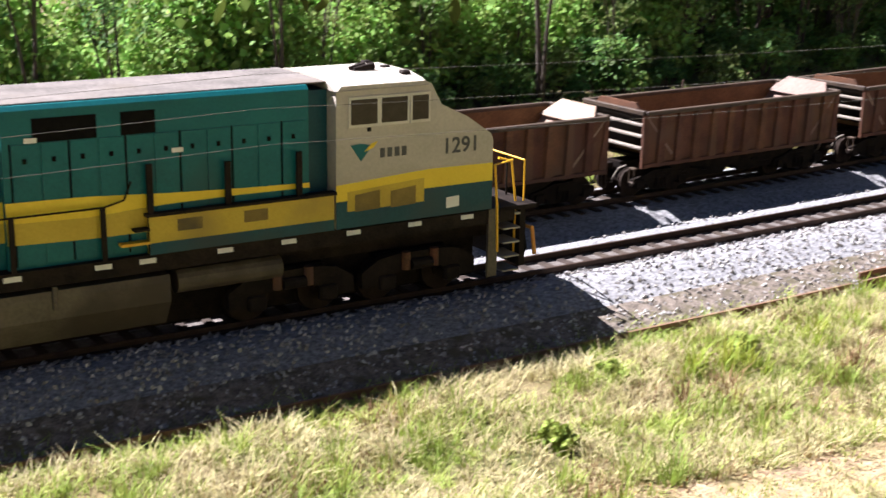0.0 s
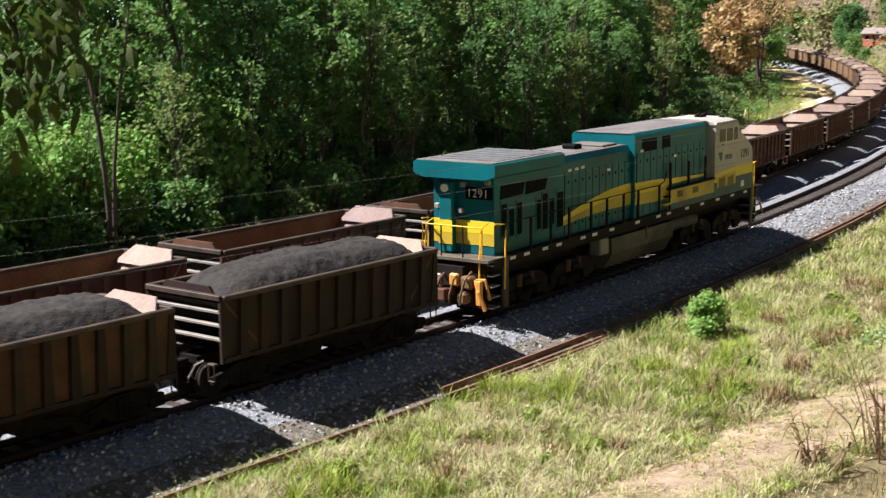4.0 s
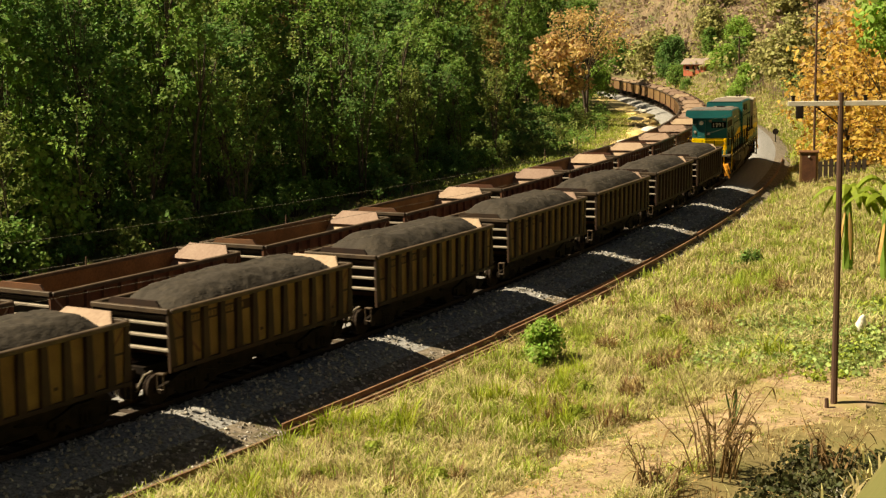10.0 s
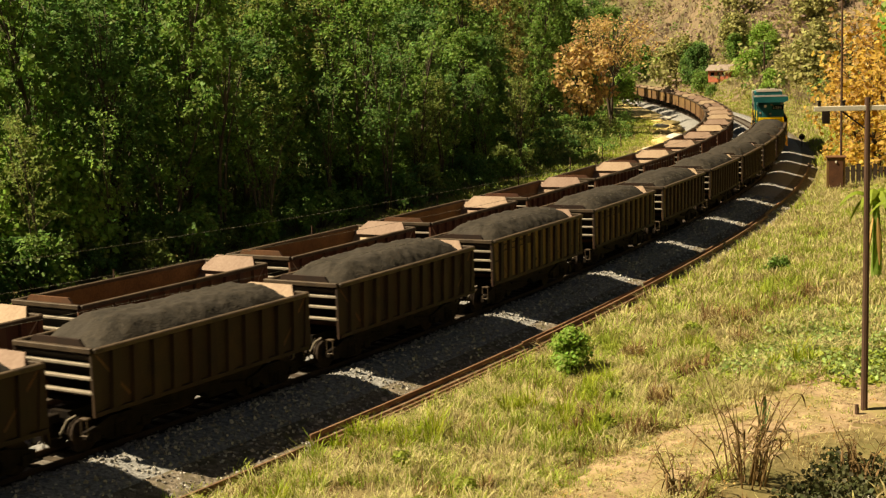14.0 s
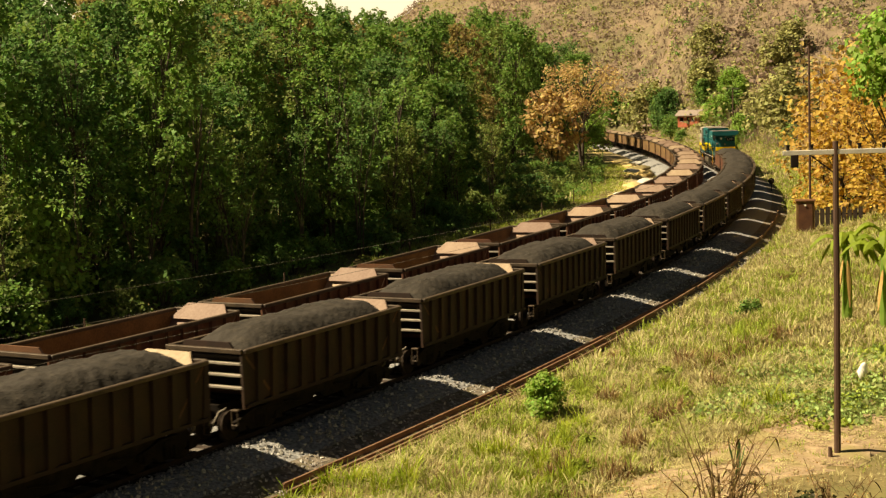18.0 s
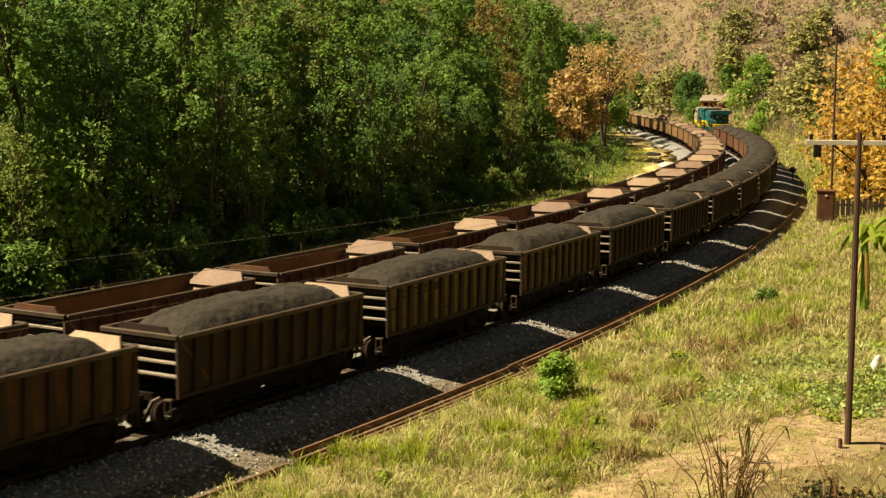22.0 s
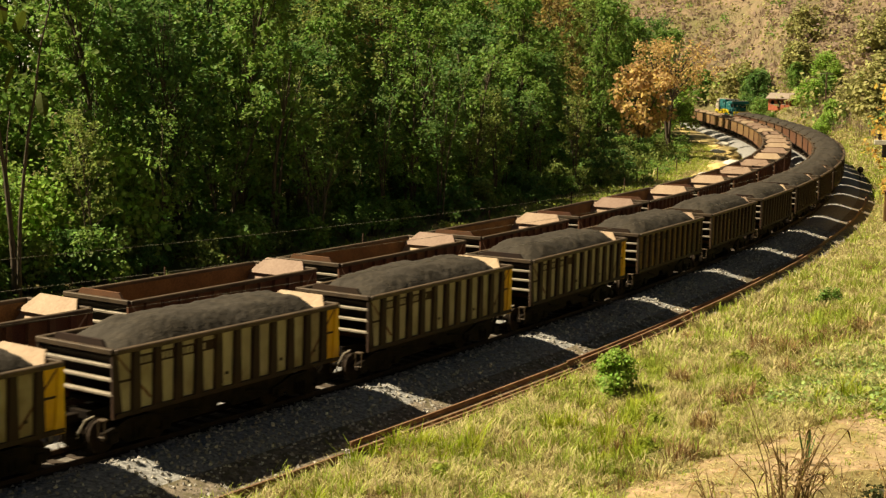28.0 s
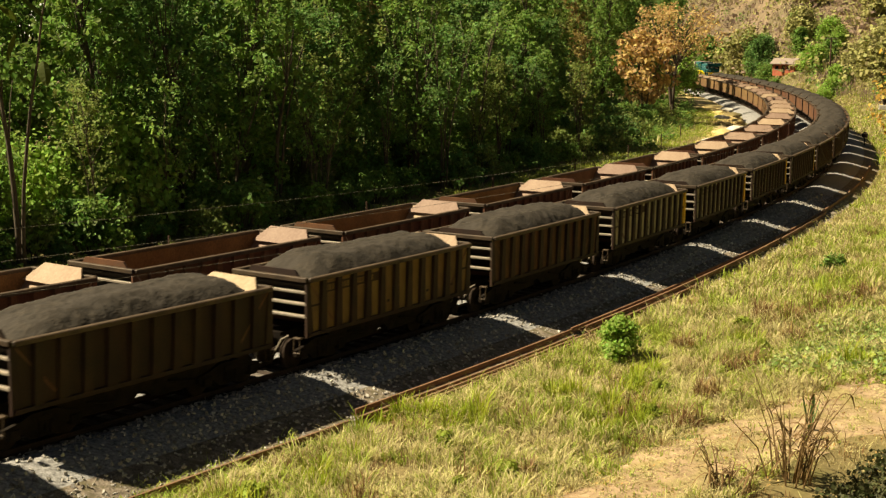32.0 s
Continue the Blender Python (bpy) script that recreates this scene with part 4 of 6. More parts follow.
LONGER = 1.035
M_GLASS = mat("dark_window", (0.03, 0.022, 0.016), (0.05, 0.038, 0.028), 0.25, 0.0, bump=0, spec=0.25)
M_STEELGREY = mat("grey_lettering", (0.055, 0.055, 0.056), (0.09, 0.09, 0.088), 0.6, bump=0)
M_ROOFGRID = mat("roof_grid", (0.09, 0.09, 0.085), (0.19, 0.185, 0.175), 0.7, 0.2, scale=3, fine=60, bump=0.6)
M_STEPEDGE = mat("step_metal", (0.3, 0.26, 0.22), (0.42, 0.37, 0.32), 0.6, 0.3, scale=4, fine=30)
loco = locomotive()


# ---------------------------------------------------------------- trees and plants
def leaf_cloud(centres, per, spread, size, rnd, droop=0.0, flat=1.0):
    """Many small bent leaves round clump centres, as vertices and faces."""
    n = len(centres) * per
    c = np.repeat(np.array(centres), per, 0)
    rad = np.repeat(np.array([rnd.uniform(0.7, 1.3) for _ in centres]), per)[:, None] * spread
    d = np.random.RandomState(rnd.randint(0, 99999))
    o = d.normal(size=(n, 3))
    o /= np.linalg.norm(o, axis=1)[:, None]
    o *= (d.uniform(0.25, 1.0, (n, 1)) ** 0.5)
    o[:, 2] *= flat
    p = c + o * rad
    nrm = o + d.normal(size=(n, 3)) * 0.6 + np.array([0, 0, 0.5])
    nrm /= np.linalg.norm(nrm, axis=1)[:, None]
    t = np.cross(nrm, d.normal(size=(n, 3)))
    t /= np.linalg.norm(t, axis=1)[:, None]
    b = np.cross(nrm, t)
    L = size * d.uniform(0.6, 1.35, (n, 1))
    W = L * d.uniform(0.35, 0.6, (n, 1))
    tip = p + t * L
    tip[:, 2] -= L[:, 0] * (0.15 + droop)
    mid = p + t * L * 0.5
    v = np.stack([p, mid + b * W, tip, mid - b * W], 1).reshape(-1, 3)
    f = np.arange(n * 4).reshape(n, 4)
    return v.tolist(), f.tolist()


def spray_cloud(centres, axes, per, length, scatter, size, rnd):
    """Leaves strung along short shoots, as vertices and faces."""
    n = len(centres) * per
    d = np.random.RandomState(rnd.randint(0, 99999))
    c, ax = np.repeat(np.array(centres), per, 0), np.repeat(np.array(axes), per, 0)
    reach = np.repeat(d.uniform(0.55, 1.35, len(centres)), per)[:, None] * length
    u = d.uniform(0.0, 1.0, (n, 1)) ** 0.8
    p = c + ax * (u - 0.35) * reach + d.normal(size=(n, 3)) * scatter * (1.15 - 0.75 * u)
    nrm = np.array([0, 0, 0.8]) + d.normal(size=(n, 3)) * 0.9 + ax * 0.3
    nrm /= np.linalg.norm(nrm, axis=1)[:, None]
    t = np.cross(nrm, d.normal(size=(n, 3)))
    t = t / np.linalg.norm(t, axis=1)[:, None] + ax * 0.5
    t /= np.linalg.norm(t, axis=1)[:, None]
    b = np.cross(nrm, t)
    L = size * d.uniform(0.55, 1.4, (n, 1))
    W = L * d.uniform(0.28, 0.5, (n, 1))
    tip = p + t * L
    tip[:, 2] -= L[:, 0] * 0.25
    mid = p + t * L * 0.5
    v = np.stack([p, mid + b * W, tip, mid - b * W], 1).reshape(-1, 3)
    return v.tolist(), np.arange(n * 4).reshape(n, 4).tolist()


def tree(name, seed, h, crown, leaf, label, material, clumps=60, per=55, spread=0.8, size=0.3, low=0.35, lean=0.05, trunk_r=0.13, stems=1, group="", droop=0.0, category="tree", flat=1.0, shoot=0.0):
    """A tapered, bent trunk with limbs that end in the clumps of an uneven crown."""
    rnd = random.Random(seed)
    T = tagged(new(name), label, category, group)
    bm = bmesh.new()
    tips = []
    for k in range(stems):
        a = rnd.uniform(0, 6.28)
        ln = lean * h * rnd.uniform(0.5, 1.6) + (0.10 * h * k / stems)
        bend = [(math.cos(a) * ln * q * q + rnd.uniform(-0.12, 0.12) * q + 0.25 * k * math.cos(a), math.sin(a) * ln * q * q + rnd.uniform(-0.12, 0.12) * q + 0.25 * k * math.sin(a), h * 0.92 * q - 0.3 * (q == 0)) for q in [i / 7 for i in range(8)]]
        rod(bm, bend, trunk_r * (1 if k == 0 else 0.7), 7, trunk_r * 0.22)
        tips.append(bend)
    cents, axes = [], []
    for i in range(clumps):
        u = rnd.random()
        z = h * (low + (1 - low) * u)
        prof = math.sin(math.pi * min(1, 0.18 + 0.80 * u)) ** 0.6
        a = rnd.uniform(0, 6.28)
        r = crown * prof * math.sqrt(rnd.uniform(0.08, 1.0)) * (0.75 + 0.45 * noise.noise((math.cos(a) * 1.3, math.sin(a) * 1.3, z * 0.35 + seed * 5.7)))
        b = tips[i % stems]
        q = min(7, int(u * 4 + 3))
        base = Vector(b[min(7, max(1, int(7 * z / h) - 1))])
        c = Vector((b[q][0] + math.cos(a) * r, b[q][1] + math.sin(a) * r, z))
        cents.append(tuple(c))
        axes.append(tuple((Vector((math.cos(a), math.sin(a), 0.55 + 0.6 * u)) + Vector((rnd.gauss(0, 0.45), rnd.gauss(0, 0.45), rnd.gauss(0, 0.4)))).normalized()))
        if i % (4 if shoot else 2) == 0:
            midp = base.lerp(c, 0.5) + Vector((rnd.uniform(-0.2, 0.2), rnd.uniform(-0.2, 0.2), 0.15))
            rod(bm, [base, midp, c], trunk_r * 0.30, 4, trunk_r * 0.07)
    part("trunk", bm, M_BARK, T, "thin grey-brown trunk and limbs", smooth=True)
    v, f = spray_cloud(cents, axes, per, shoot, spread, size, rnd) if shoot else leaf_cloud(cents, per, spread, size, rnd, droop, flat)
    data_part("crown", v, f, material, T, "crown of small leaves")
    return T


def shrub(name, seed, h, w, material, label, clumps=16, per=60, size=0.16, group="", category="shrub", stems=True):
    rnd = random.Random(seed)
    T = tagged(new(name), label, category, group)
    bm = bmesh.new()
    cents = []
    for i in range(clumps):
        a, u = rnd.uniform(0, 6.28), rnd.random()
        r = w * math.sqrt(rnd.random()) * (1 - 0.5 * u)
        c = (math.cos(a) * r, math.sin(a) * r, h * (0.2 + 0.75 * u))
        cents.append(c)
        if not stems:
            continue
        rod(bm, [(c[0] * 0.15, c[1] * 0.15, -0.1), (c[0] * 0.6, c[1] * 0.6, c[2] * 0.6), c], 0.025, 4, 0.006)
    if stems:
        part("stem", bm, M_BARK, T)
    else:
        bm.free()
    v, f = leaf_cloud(cents, per, h * 0.22, size, rnd)
    data_part("foliage", v, f, material, T)
    return T


def put(ob, x, y, turn=0.0, scale=1.0, z=None):
    ob.scale = (scale, scale, scale)
    ob.matrix_basis = Matrix.Translation((x, y, height(x, y) if z is None else z)) @ Matrix.Rotation(turn, 4, "Z") @ Matrix.Diagonal((scale, scale, scale, 1))
    return ob


def scatter(kinds, spots, seed, lo=0.8, hi=1.25, grow=0.0, fresh=False):
    """Put copies of some plants at spots (s, across)."""
    rnd = random.Random(seed)
    used = set(range(len(kinds))) if fresh else set()
    for i, (s, a) in enumerate(spots):
        k = i if i < len(kinds) else rnd.randrange(len(kinds))
        p = on_line(s, a)
        sc = rnd.uniform(lo, hi) * (1 + grow * float(smooth01((s - 40) / 70)))
        if k in used:
            ob = copy_thing(kinds[k], Matrix())
        else:
            ob = kinds[k]
            used.add(k)
        put(ob, p.x, p.y, rnd.uniform(0, 6.28), sc)


def undergrowth(name, s0, s1, a0, a1, n, per, spread, size, material, label, seed, lift):
    """Low leafy growth over a stretch of ground."""
    rnd = random.Random(seed)
    spots = [on_line(rnd.uniform(s0, s1), rnd.uniform(a0, a1)) for _ in range(n)]
    zs = land(np.array([v.x for v in spots]), np.array([v.y for v in spots]))
    v, f = leaf_cloud([(q.x, q.y, z + lift * rnd.uniform(0.2, 1.3)) for q, z in zip(spots, zs)], per, spread, size, rnd, 0, 0.7)
    return tagged(data_part(name, v, f, material), label, "undergrowth", kind="stuff")


undergrowth("undergrowth", 22, 190, -50, -23, 2300, 26, 0.9, 0.27, M_LEAFD, "dark leafy growth on the floor of the wood", 51, 0.9)
undergrowth("undergrowth", 95, 150, -25, -18, 330, 30, 0.8, 0.24, M_LEAFM, "olive bushes at the wood's far end", 54, 1.3)
undergrowth("undergrowth", 100, 190, -23, -15.5, 420, 26, 0.55, 0.2, M_LEAF, "green bushes at the foot of the wood", 52, 0.45)
undergrowth("undergrowth", -20, 100, -19.5, -13.0, 420, 22, 0.35, 0.15, M_LEAFM, "low weeds before the wood", 53, 0.25)
rnd = random.Random(11)
WOOD = "trees of the wood behind the railway"
WOOD_H = (13.5, 15.0, 14.0, 16.0, 14.5, 13.0, 15.5, 14.0)
wood = [tree("tree", 20 + k, WOOD_H[k], 3.0 + 0.4 * (k % 3), None, "tall tree with dense green leaves in the wood" if k < 7 else "tree with thin brownish leaves in the wood",
             (M_LEAF, M_LEAFD, M_LEAF, M_LEAFD, M_LEAF, M_LEAFM, M_LEAFD, M_LEAFB)[k], clumps=215 if k < 7 else 130, per=34, spread=0.17, size=0.26, low=(0.14, 0.26, 0.18, 0.32)[k % 4],
             stems=1 + k % 3, lean=0.09, trunk_r=0.12, shoot=1.1, group=WOOD) for k in range(8)]
front = [tree("tree", 40 + k, 8.5 + k, 1.9, None, "young leaning tree with thin foliage", (M_LEAF, M_LEAFM, M_LEAFD)[k], clumps=70, per=24, spread=0.17, size=0.2, low=0.4, stems=3, lean=0.16, trunk_r=0.085, shoot=1.0, group=WOOD) for k in range(3)]


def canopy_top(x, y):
    """Height above the sea of the wood's upper edge, fitted to the outline the camera sees."""
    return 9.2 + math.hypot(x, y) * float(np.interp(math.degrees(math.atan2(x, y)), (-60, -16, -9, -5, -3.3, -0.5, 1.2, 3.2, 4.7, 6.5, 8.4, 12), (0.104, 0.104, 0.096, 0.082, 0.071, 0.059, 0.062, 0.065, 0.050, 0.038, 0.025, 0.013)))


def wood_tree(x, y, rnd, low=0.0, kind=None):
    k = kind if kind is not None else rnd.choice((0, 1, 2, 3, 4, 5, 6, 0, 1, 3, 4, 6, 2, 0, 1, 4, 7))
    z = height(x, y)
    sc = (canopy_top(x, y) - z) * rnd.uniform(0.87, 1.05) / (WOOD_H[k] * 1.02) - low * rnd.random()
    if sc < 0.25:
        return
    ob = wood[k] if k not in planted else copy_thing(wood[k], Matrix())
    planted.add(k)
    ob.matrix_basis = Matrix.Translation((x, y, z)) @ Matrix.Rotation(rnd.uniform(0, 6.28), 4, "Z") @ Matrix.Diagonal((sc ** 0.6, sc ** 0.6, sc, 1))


planted = set()
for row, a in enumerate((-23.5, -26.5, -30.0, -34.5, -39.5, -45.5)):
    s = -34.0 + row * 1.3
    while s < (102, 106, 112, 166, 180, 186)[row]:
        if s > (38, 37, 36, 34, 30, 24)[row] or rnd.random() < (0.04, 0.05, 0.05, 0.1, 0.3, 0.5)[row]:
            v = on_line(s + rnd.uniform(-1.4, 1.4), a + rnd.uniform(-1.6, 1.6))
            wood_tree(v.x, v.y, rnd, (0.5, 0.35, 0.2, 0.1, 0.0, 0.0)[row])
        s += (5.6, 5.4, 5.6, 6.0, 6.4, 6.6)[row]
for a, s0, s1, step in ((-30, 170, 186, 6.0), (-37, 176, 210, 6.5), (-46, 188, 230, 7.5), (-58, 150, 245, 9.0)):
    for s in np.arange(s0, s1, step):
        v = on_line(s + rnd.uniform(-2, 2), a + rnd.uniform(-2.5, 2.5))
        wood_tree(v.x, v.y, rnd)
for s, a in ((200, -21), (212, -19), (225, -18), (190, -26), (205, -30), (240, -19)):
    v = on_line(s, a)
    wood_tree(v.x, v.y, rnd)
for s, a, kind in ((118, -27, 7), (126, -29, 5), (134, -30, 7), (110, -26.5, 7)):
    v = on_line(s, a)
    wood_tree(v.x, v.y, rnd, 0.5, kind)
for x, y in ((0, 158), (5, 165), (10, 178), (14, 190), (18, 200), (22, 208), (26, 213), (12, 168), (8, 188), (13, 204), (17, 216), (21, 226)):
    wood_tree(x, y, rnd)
spots = [(s + rnd.uniform(-1.5, 1.5), -20.6 + rnd.uniform(-1.5, 1.0)) for s in np.arange(-30, 100, 5.5)]
scatter(front, spots, 6, 0.55, 1.0)
vines = [shrub("vine_thicket", 70 + k, 4.6, 2.4, M_LEAFL, "bright green vine-covered thicket", clumps=60, per=60, size=0.24, group="vine thickets", category="thicket") for k in range(2)]
scatter(vines, [(0.0, -22), (4.5, -20.5), (9, -20.5), (13.5, -21), (18, -21.5), (-6, -21), (-11, -22), (23, -23), (-17, -21), (36, -23.5)], 8, 0.7, 1.15)
scatter(vines, [(s + rnd.uniform(-1.5, 1.5), a + rnd.uniform(-1, 1)) for a, s0, s1, step in ((-23.0, -36, 34, 4.5), (-26.5, -40, 40, 5.0)) for s in np.arange(s0, s1, step)], 18, 0.9, 1.5, fresh=True)
bare = [tree("tree", 75 + k, 10.0 + k, 1.6, None, "slender pale trunk with few leaves", M_LEAF, clumps=16, per=26, spread=0.5, size=0.26, low=0.6, stems=2 + k % 2, lean=0.14, trunk_r=0.13, group="slender trunks before the wood") for k in range(3)]
scatter(bare, [(-12, -19.5), (-4.5, -19.0), (4, -19.2), (13, -19.0), (25.5, -19.4), (45, -21), (72, -21.5)], 9, 0.8, 1.15)
under = [shrub("shrub", 60 + k, 1.9, 1.5, (M_LEAF, M_LEAF, M_LEAFD, M_LEAFM)[k], "leafy green undergrowth at the wood's edge", clumps=30, per=40, size=0.17, group="undergrowth along the wood") for k in range(4)]
spots = [(s + rnd.uniform(-0.8, 0.8), a + rnd.uniform(-0.8, 0.8)) for a in (-19.6, -21.2, -23.6, -26.5) for s in np.arange(-30, 150, 2.9)]
scatter(under, spots, 7, 0.4, 1.25)


def grass_field(name, spots, blades, hmin, hmax, material, label, seed, wide=0.009, droop=0.5, spread=0.2, lift=1.0, up=-0.03):
    d = np.random.RandomState(seed)
    px, py = np.array([q[0] for q in spots]), np.array([q[1] for q in spots])
    big = np.repeat(d.uniform(0.45, 1.0, len(px)) ** 1.3 * 1.25, blades)
    X, Y = np.repeat(px, blades), np.repeat(py, blades)
    Z = np.repeat(land(px, py), blades) + up
    n = len(X)
    a = d.uniform(0, 6.28, n)
    near = d.uniform(0, 1, n) ** 0.7 * spread * big
    X = X + np.cos(a) * near
    Y = Y + np.sin(a) * near
    L = d.uniform(hmin, hmax, n) * d.uniform(0.55, 1, n) * big
    lean = d.uniform(0.1, droop, n) * L
    b = a + d.normal(size=n) * 0.7
    wx, wy = -np.sin(b) * wide, np.cos(b) * wide
    lx, ly = np.cos(b) * lean, np.sin(b) * lean
    v = np.stack([np.stack([X - wx, Y - wy, Z], 1), np.stack([X + wx, Y + wy, Z], 1),
                  np.stack([X + lx * 0.35 + wx * 0.8, Y + ly * 0.35 + wy * 0.8, Z + L * 0.6 * lift], 1), np.stack([X + lx * 0.35 - wx * 0.8, Y + ly * 0.35 - wy * 0.8, Z + L * 0.6 * lift], 1),
                  np.stack([X + lx, Y + ly, Z + L * 0.92 * lift], 1)], 1).reshape(-1, 3)
    i = np.arange(n)[:, None] * 5
    quads = (i + np.array([0, 1, 2, 3])).tolist()
    tris = (i + np.array([3, 2, 4])).tolist()
    ob = data_part(name, v.tolist(), quads + tris, material)
    return tagged(ob, label, "grass", kind="stuff")


def field(n, s0, s1, a0, a1, seed, patch=0.0, freq=0.35):
    d = random.Random(seed)
    out = []
    while len(out) < n:
        s, a = d.uniform(s0, s1), d.uniform(a0, a1)
        p = on_line(s, a)
        if noise.noise((p.x * freq, p.y * freq, seed)) > patch - 0.5 * d.random() and not on_path(s, a):
            out.append((p.x, p.y))
    return out


def path_mid(s):
    """Where the footpath runs, across the line."""
    return np.interp(s, (-30, 0, 10, 20, 28, 40, 60), (9.6, 10.3, 11.2, 12.5, 15.4, 19.5, 28.0))


def path_half(s):
    return np.interp(s, (-30, 5, 15, 24, 34, 60), (1.0, 1.0, 1.3, 2.2, 1.4, 1.0))


def on_path(s, a):
    return abs(a - path_mid(s)) < 0.8 * path_half(s)


grass_field("dry_grass", field(6900, -14, 36, 3.45, 14, 1, 0.15, 0.5), 22, 0.22, 0.70, M_GRASSA, "dry straw-coloured grass tufts", 1, droop=1.35, lift=0.72, wide=0.011, spread=0.15)
grass_field("green_grass", field(4300, -14, 36, 3.4, 14, 2, 0.14, 0.5), 20, 0.16, 0.58, M_GRASSG, "green grass tufts", 2, droop=1.2, lift=0.75, wide=0.011, spread=0.15)
grass_field("short_grass", field(5200, -14, 36, 3.3, 14, 31, 0.0, 0.5), 9, 0.08, 0.26, M_GRASSA, "short dry grass between the tufts", 31, droop=1.3, lift=0.7, wide=0.012, spread=0.25)
grass_field("green_grass", field(900, -14, 16, 2.1, 3.6, 32, 0.1, 0.5), 16, 0.12, 0.5, M_GRASSG, "green grass creeping onto the gravel", 32, droop=1.2, lift=0.75, wide=0.012)
grass_field("green_grass", field(8000, 95, 300, 2.6, 34, 33, 0.05, 0.12), 7, 0.25, 0.7, M_GRASSG, "green grass on the slope by the curve", 33, wide=0.05, droop=1.2, spread=0.6)
grass_field("dry_grass", field(9000, 95, 300, 2.6, 34, 34, 0.1, 0.15), 7, 0.25, 0.7, M_GRASSA, "dry grass on the slope by the curve", 34, wide=0.05, droop=1.2, spread=0.6)
grass_field("dead_grass", field(3600, -14, 62, 3.4, 15, 8, 0.38, 0.45), 14, 0.15, 0.45, M_DEADGRASS, "brown dead grass clumps", 8, droop=0.9, spread=0.28)
grass_field("tall_green_grass", field(950, -14, 60, 3.6, 10.5, 9, 0.3, 0.4), 22, 0.3, 0.8, M_GRASSG, "taller green grass clumps", 9, wide=0.012, droop=0.9, spread=0.22)
grass_field("dry_grass", field(4500, -10, 40, 11, 22, 6, 0.2), 8, 0.06, 0.26, M_GRASSA, "dry straw-coloured grass tufts", 6, droop=1.4)
grass_field("dry_grass", field(8200, 32, 100, 3.1, 17, 3, 0.05), 14, 0.2, 0.62, M_GRASSA, "dry straw-coloured grass tufts", 3, wide=0.02, droop=1.2, spread=0.3)
grass_field("green_grass", field(6800, 32, 135, 3.0, 19, 4, 0.10), 14, 0.2, 0.58, M_GRASSG, "green grass tufts", 4, wide=0.022, droop=1.0, spread=0.3)
grass_field("green_grass", field(8500, -20, 178, -19, -9.4, 5, 0.1), 8, 0.2, 0.55, M_GRASSG, "green grass strip behind the standing wagons", 5, wide=0.022, droop=0.9, spread=0.3)
grass_field("dry_grass", field(3500, -20, 178, -19, -9.2, 15, 0.2), 8, 0.2, 0.5, M_GRASSA, "dry grass strip behind the standing wagons", 15, wide=0.022, droop=1.1, spread=0.3)


def footpath():
    verts, faces = [], []
    ss = np.arange(-30, 60, 0.7)
    cols = np.linspace(-1, 1, 9)
    for i, s in enumerate(ss):
        for c in cols:
            p = on_line(s, float(path_mid(s)) + c * float(path_half(s)) * (1.05 + 0.45 * noise.noise((s * 0.6, c * 2, 4)) + 0.25 * noise.noise((s * 2.1, c * 3, 9))))
            verts.append((p.x, p.y, height(p.x, p.y) + 0.035 - 0.05 * abs(c) ** 3))
    k = len(cols)
    faces = [(i * k + j, i * k + j + 1, (i + 1) * k + j + 1, (i + 1) * k + j) for i in range(len(ss) - 1) for j in range(k - 1)]
    return tagged(data_part("path", verts, faces, M_DIRT, smooth=True), "trodden bare earth footpath with straw litter", "path", kind="structure")


footpath()

# the few single plants and things on the near side
def at(s, a):
    p = on_line(s, a)
    return p.x, p.y


def path_spots(n, seed):
    d = random.Random(seed)
    out = []
    for _ in range(n):
        s = d.uniform(-12, 36)
        p = on_line(s, float(path_mid(s)) + d.gauss(0, 0.62) * float(path_half(s)))
        if noise.noise((p.x * 0.9, p.y * 0.9, seed)) > -0.15:
            out.append((p.x, p.y))
    return out


grass_field("straw_litter", path_spots(4200, 21), 9, 0.10, 0.30, M_GRASSA, "straw lying on the path", 21, wide=0.011, droop=1.6, spread=0.35, lift=0.16, up=0.04)
grass_field("dead_litter", path_spots(1700, 22), 7, 0.08, 0.22, M_DEADGRASS, "brown dead stalks lying on the path", 22, wide=0.011, droop=1.6, spread=0.3, lift=0.2, up=0.04)
grass_field("path_grass", path_spots(900, 23), 9, 0.06, 0.2, M_GRASSG, "short grass growing on the path", 23, droop=1.0, up=0.02)



def single(ob, s, a, turn=0.0, scale=1.0):
    return put(ob, *at(s, a), turn, scale)


single(shrub("bush", 3, 1.25, 0.62, M_LEAFL, "bright green bush beside the loose rails", clumps=30, per=70, size=0.12, category="bush"), 26.8, 5.8)
single(shrub("bush", 4, 0.9, 0.6, M_LEAF, "small green bush in the dry grass", clumps=18, per=50, size=0.11, category="bush"), 46.6, 6.8)
single(shrub("bush", 5, 1.7, 0.9, M_LEAFL, "yellow-green bush in front of the wood", clumps=26, per=60, size=0.18, category="bush"), 45.9, -19.2)
def tufts(spots, reach, n, seed):
    """Places gathered round some spots (s, across)."""
    d = random.Random(seed)
    return [at(s + d.gauss(0, reach), a + d.gauss(0, reach * 0.7)) for s, a in spots for _ in range(n)]


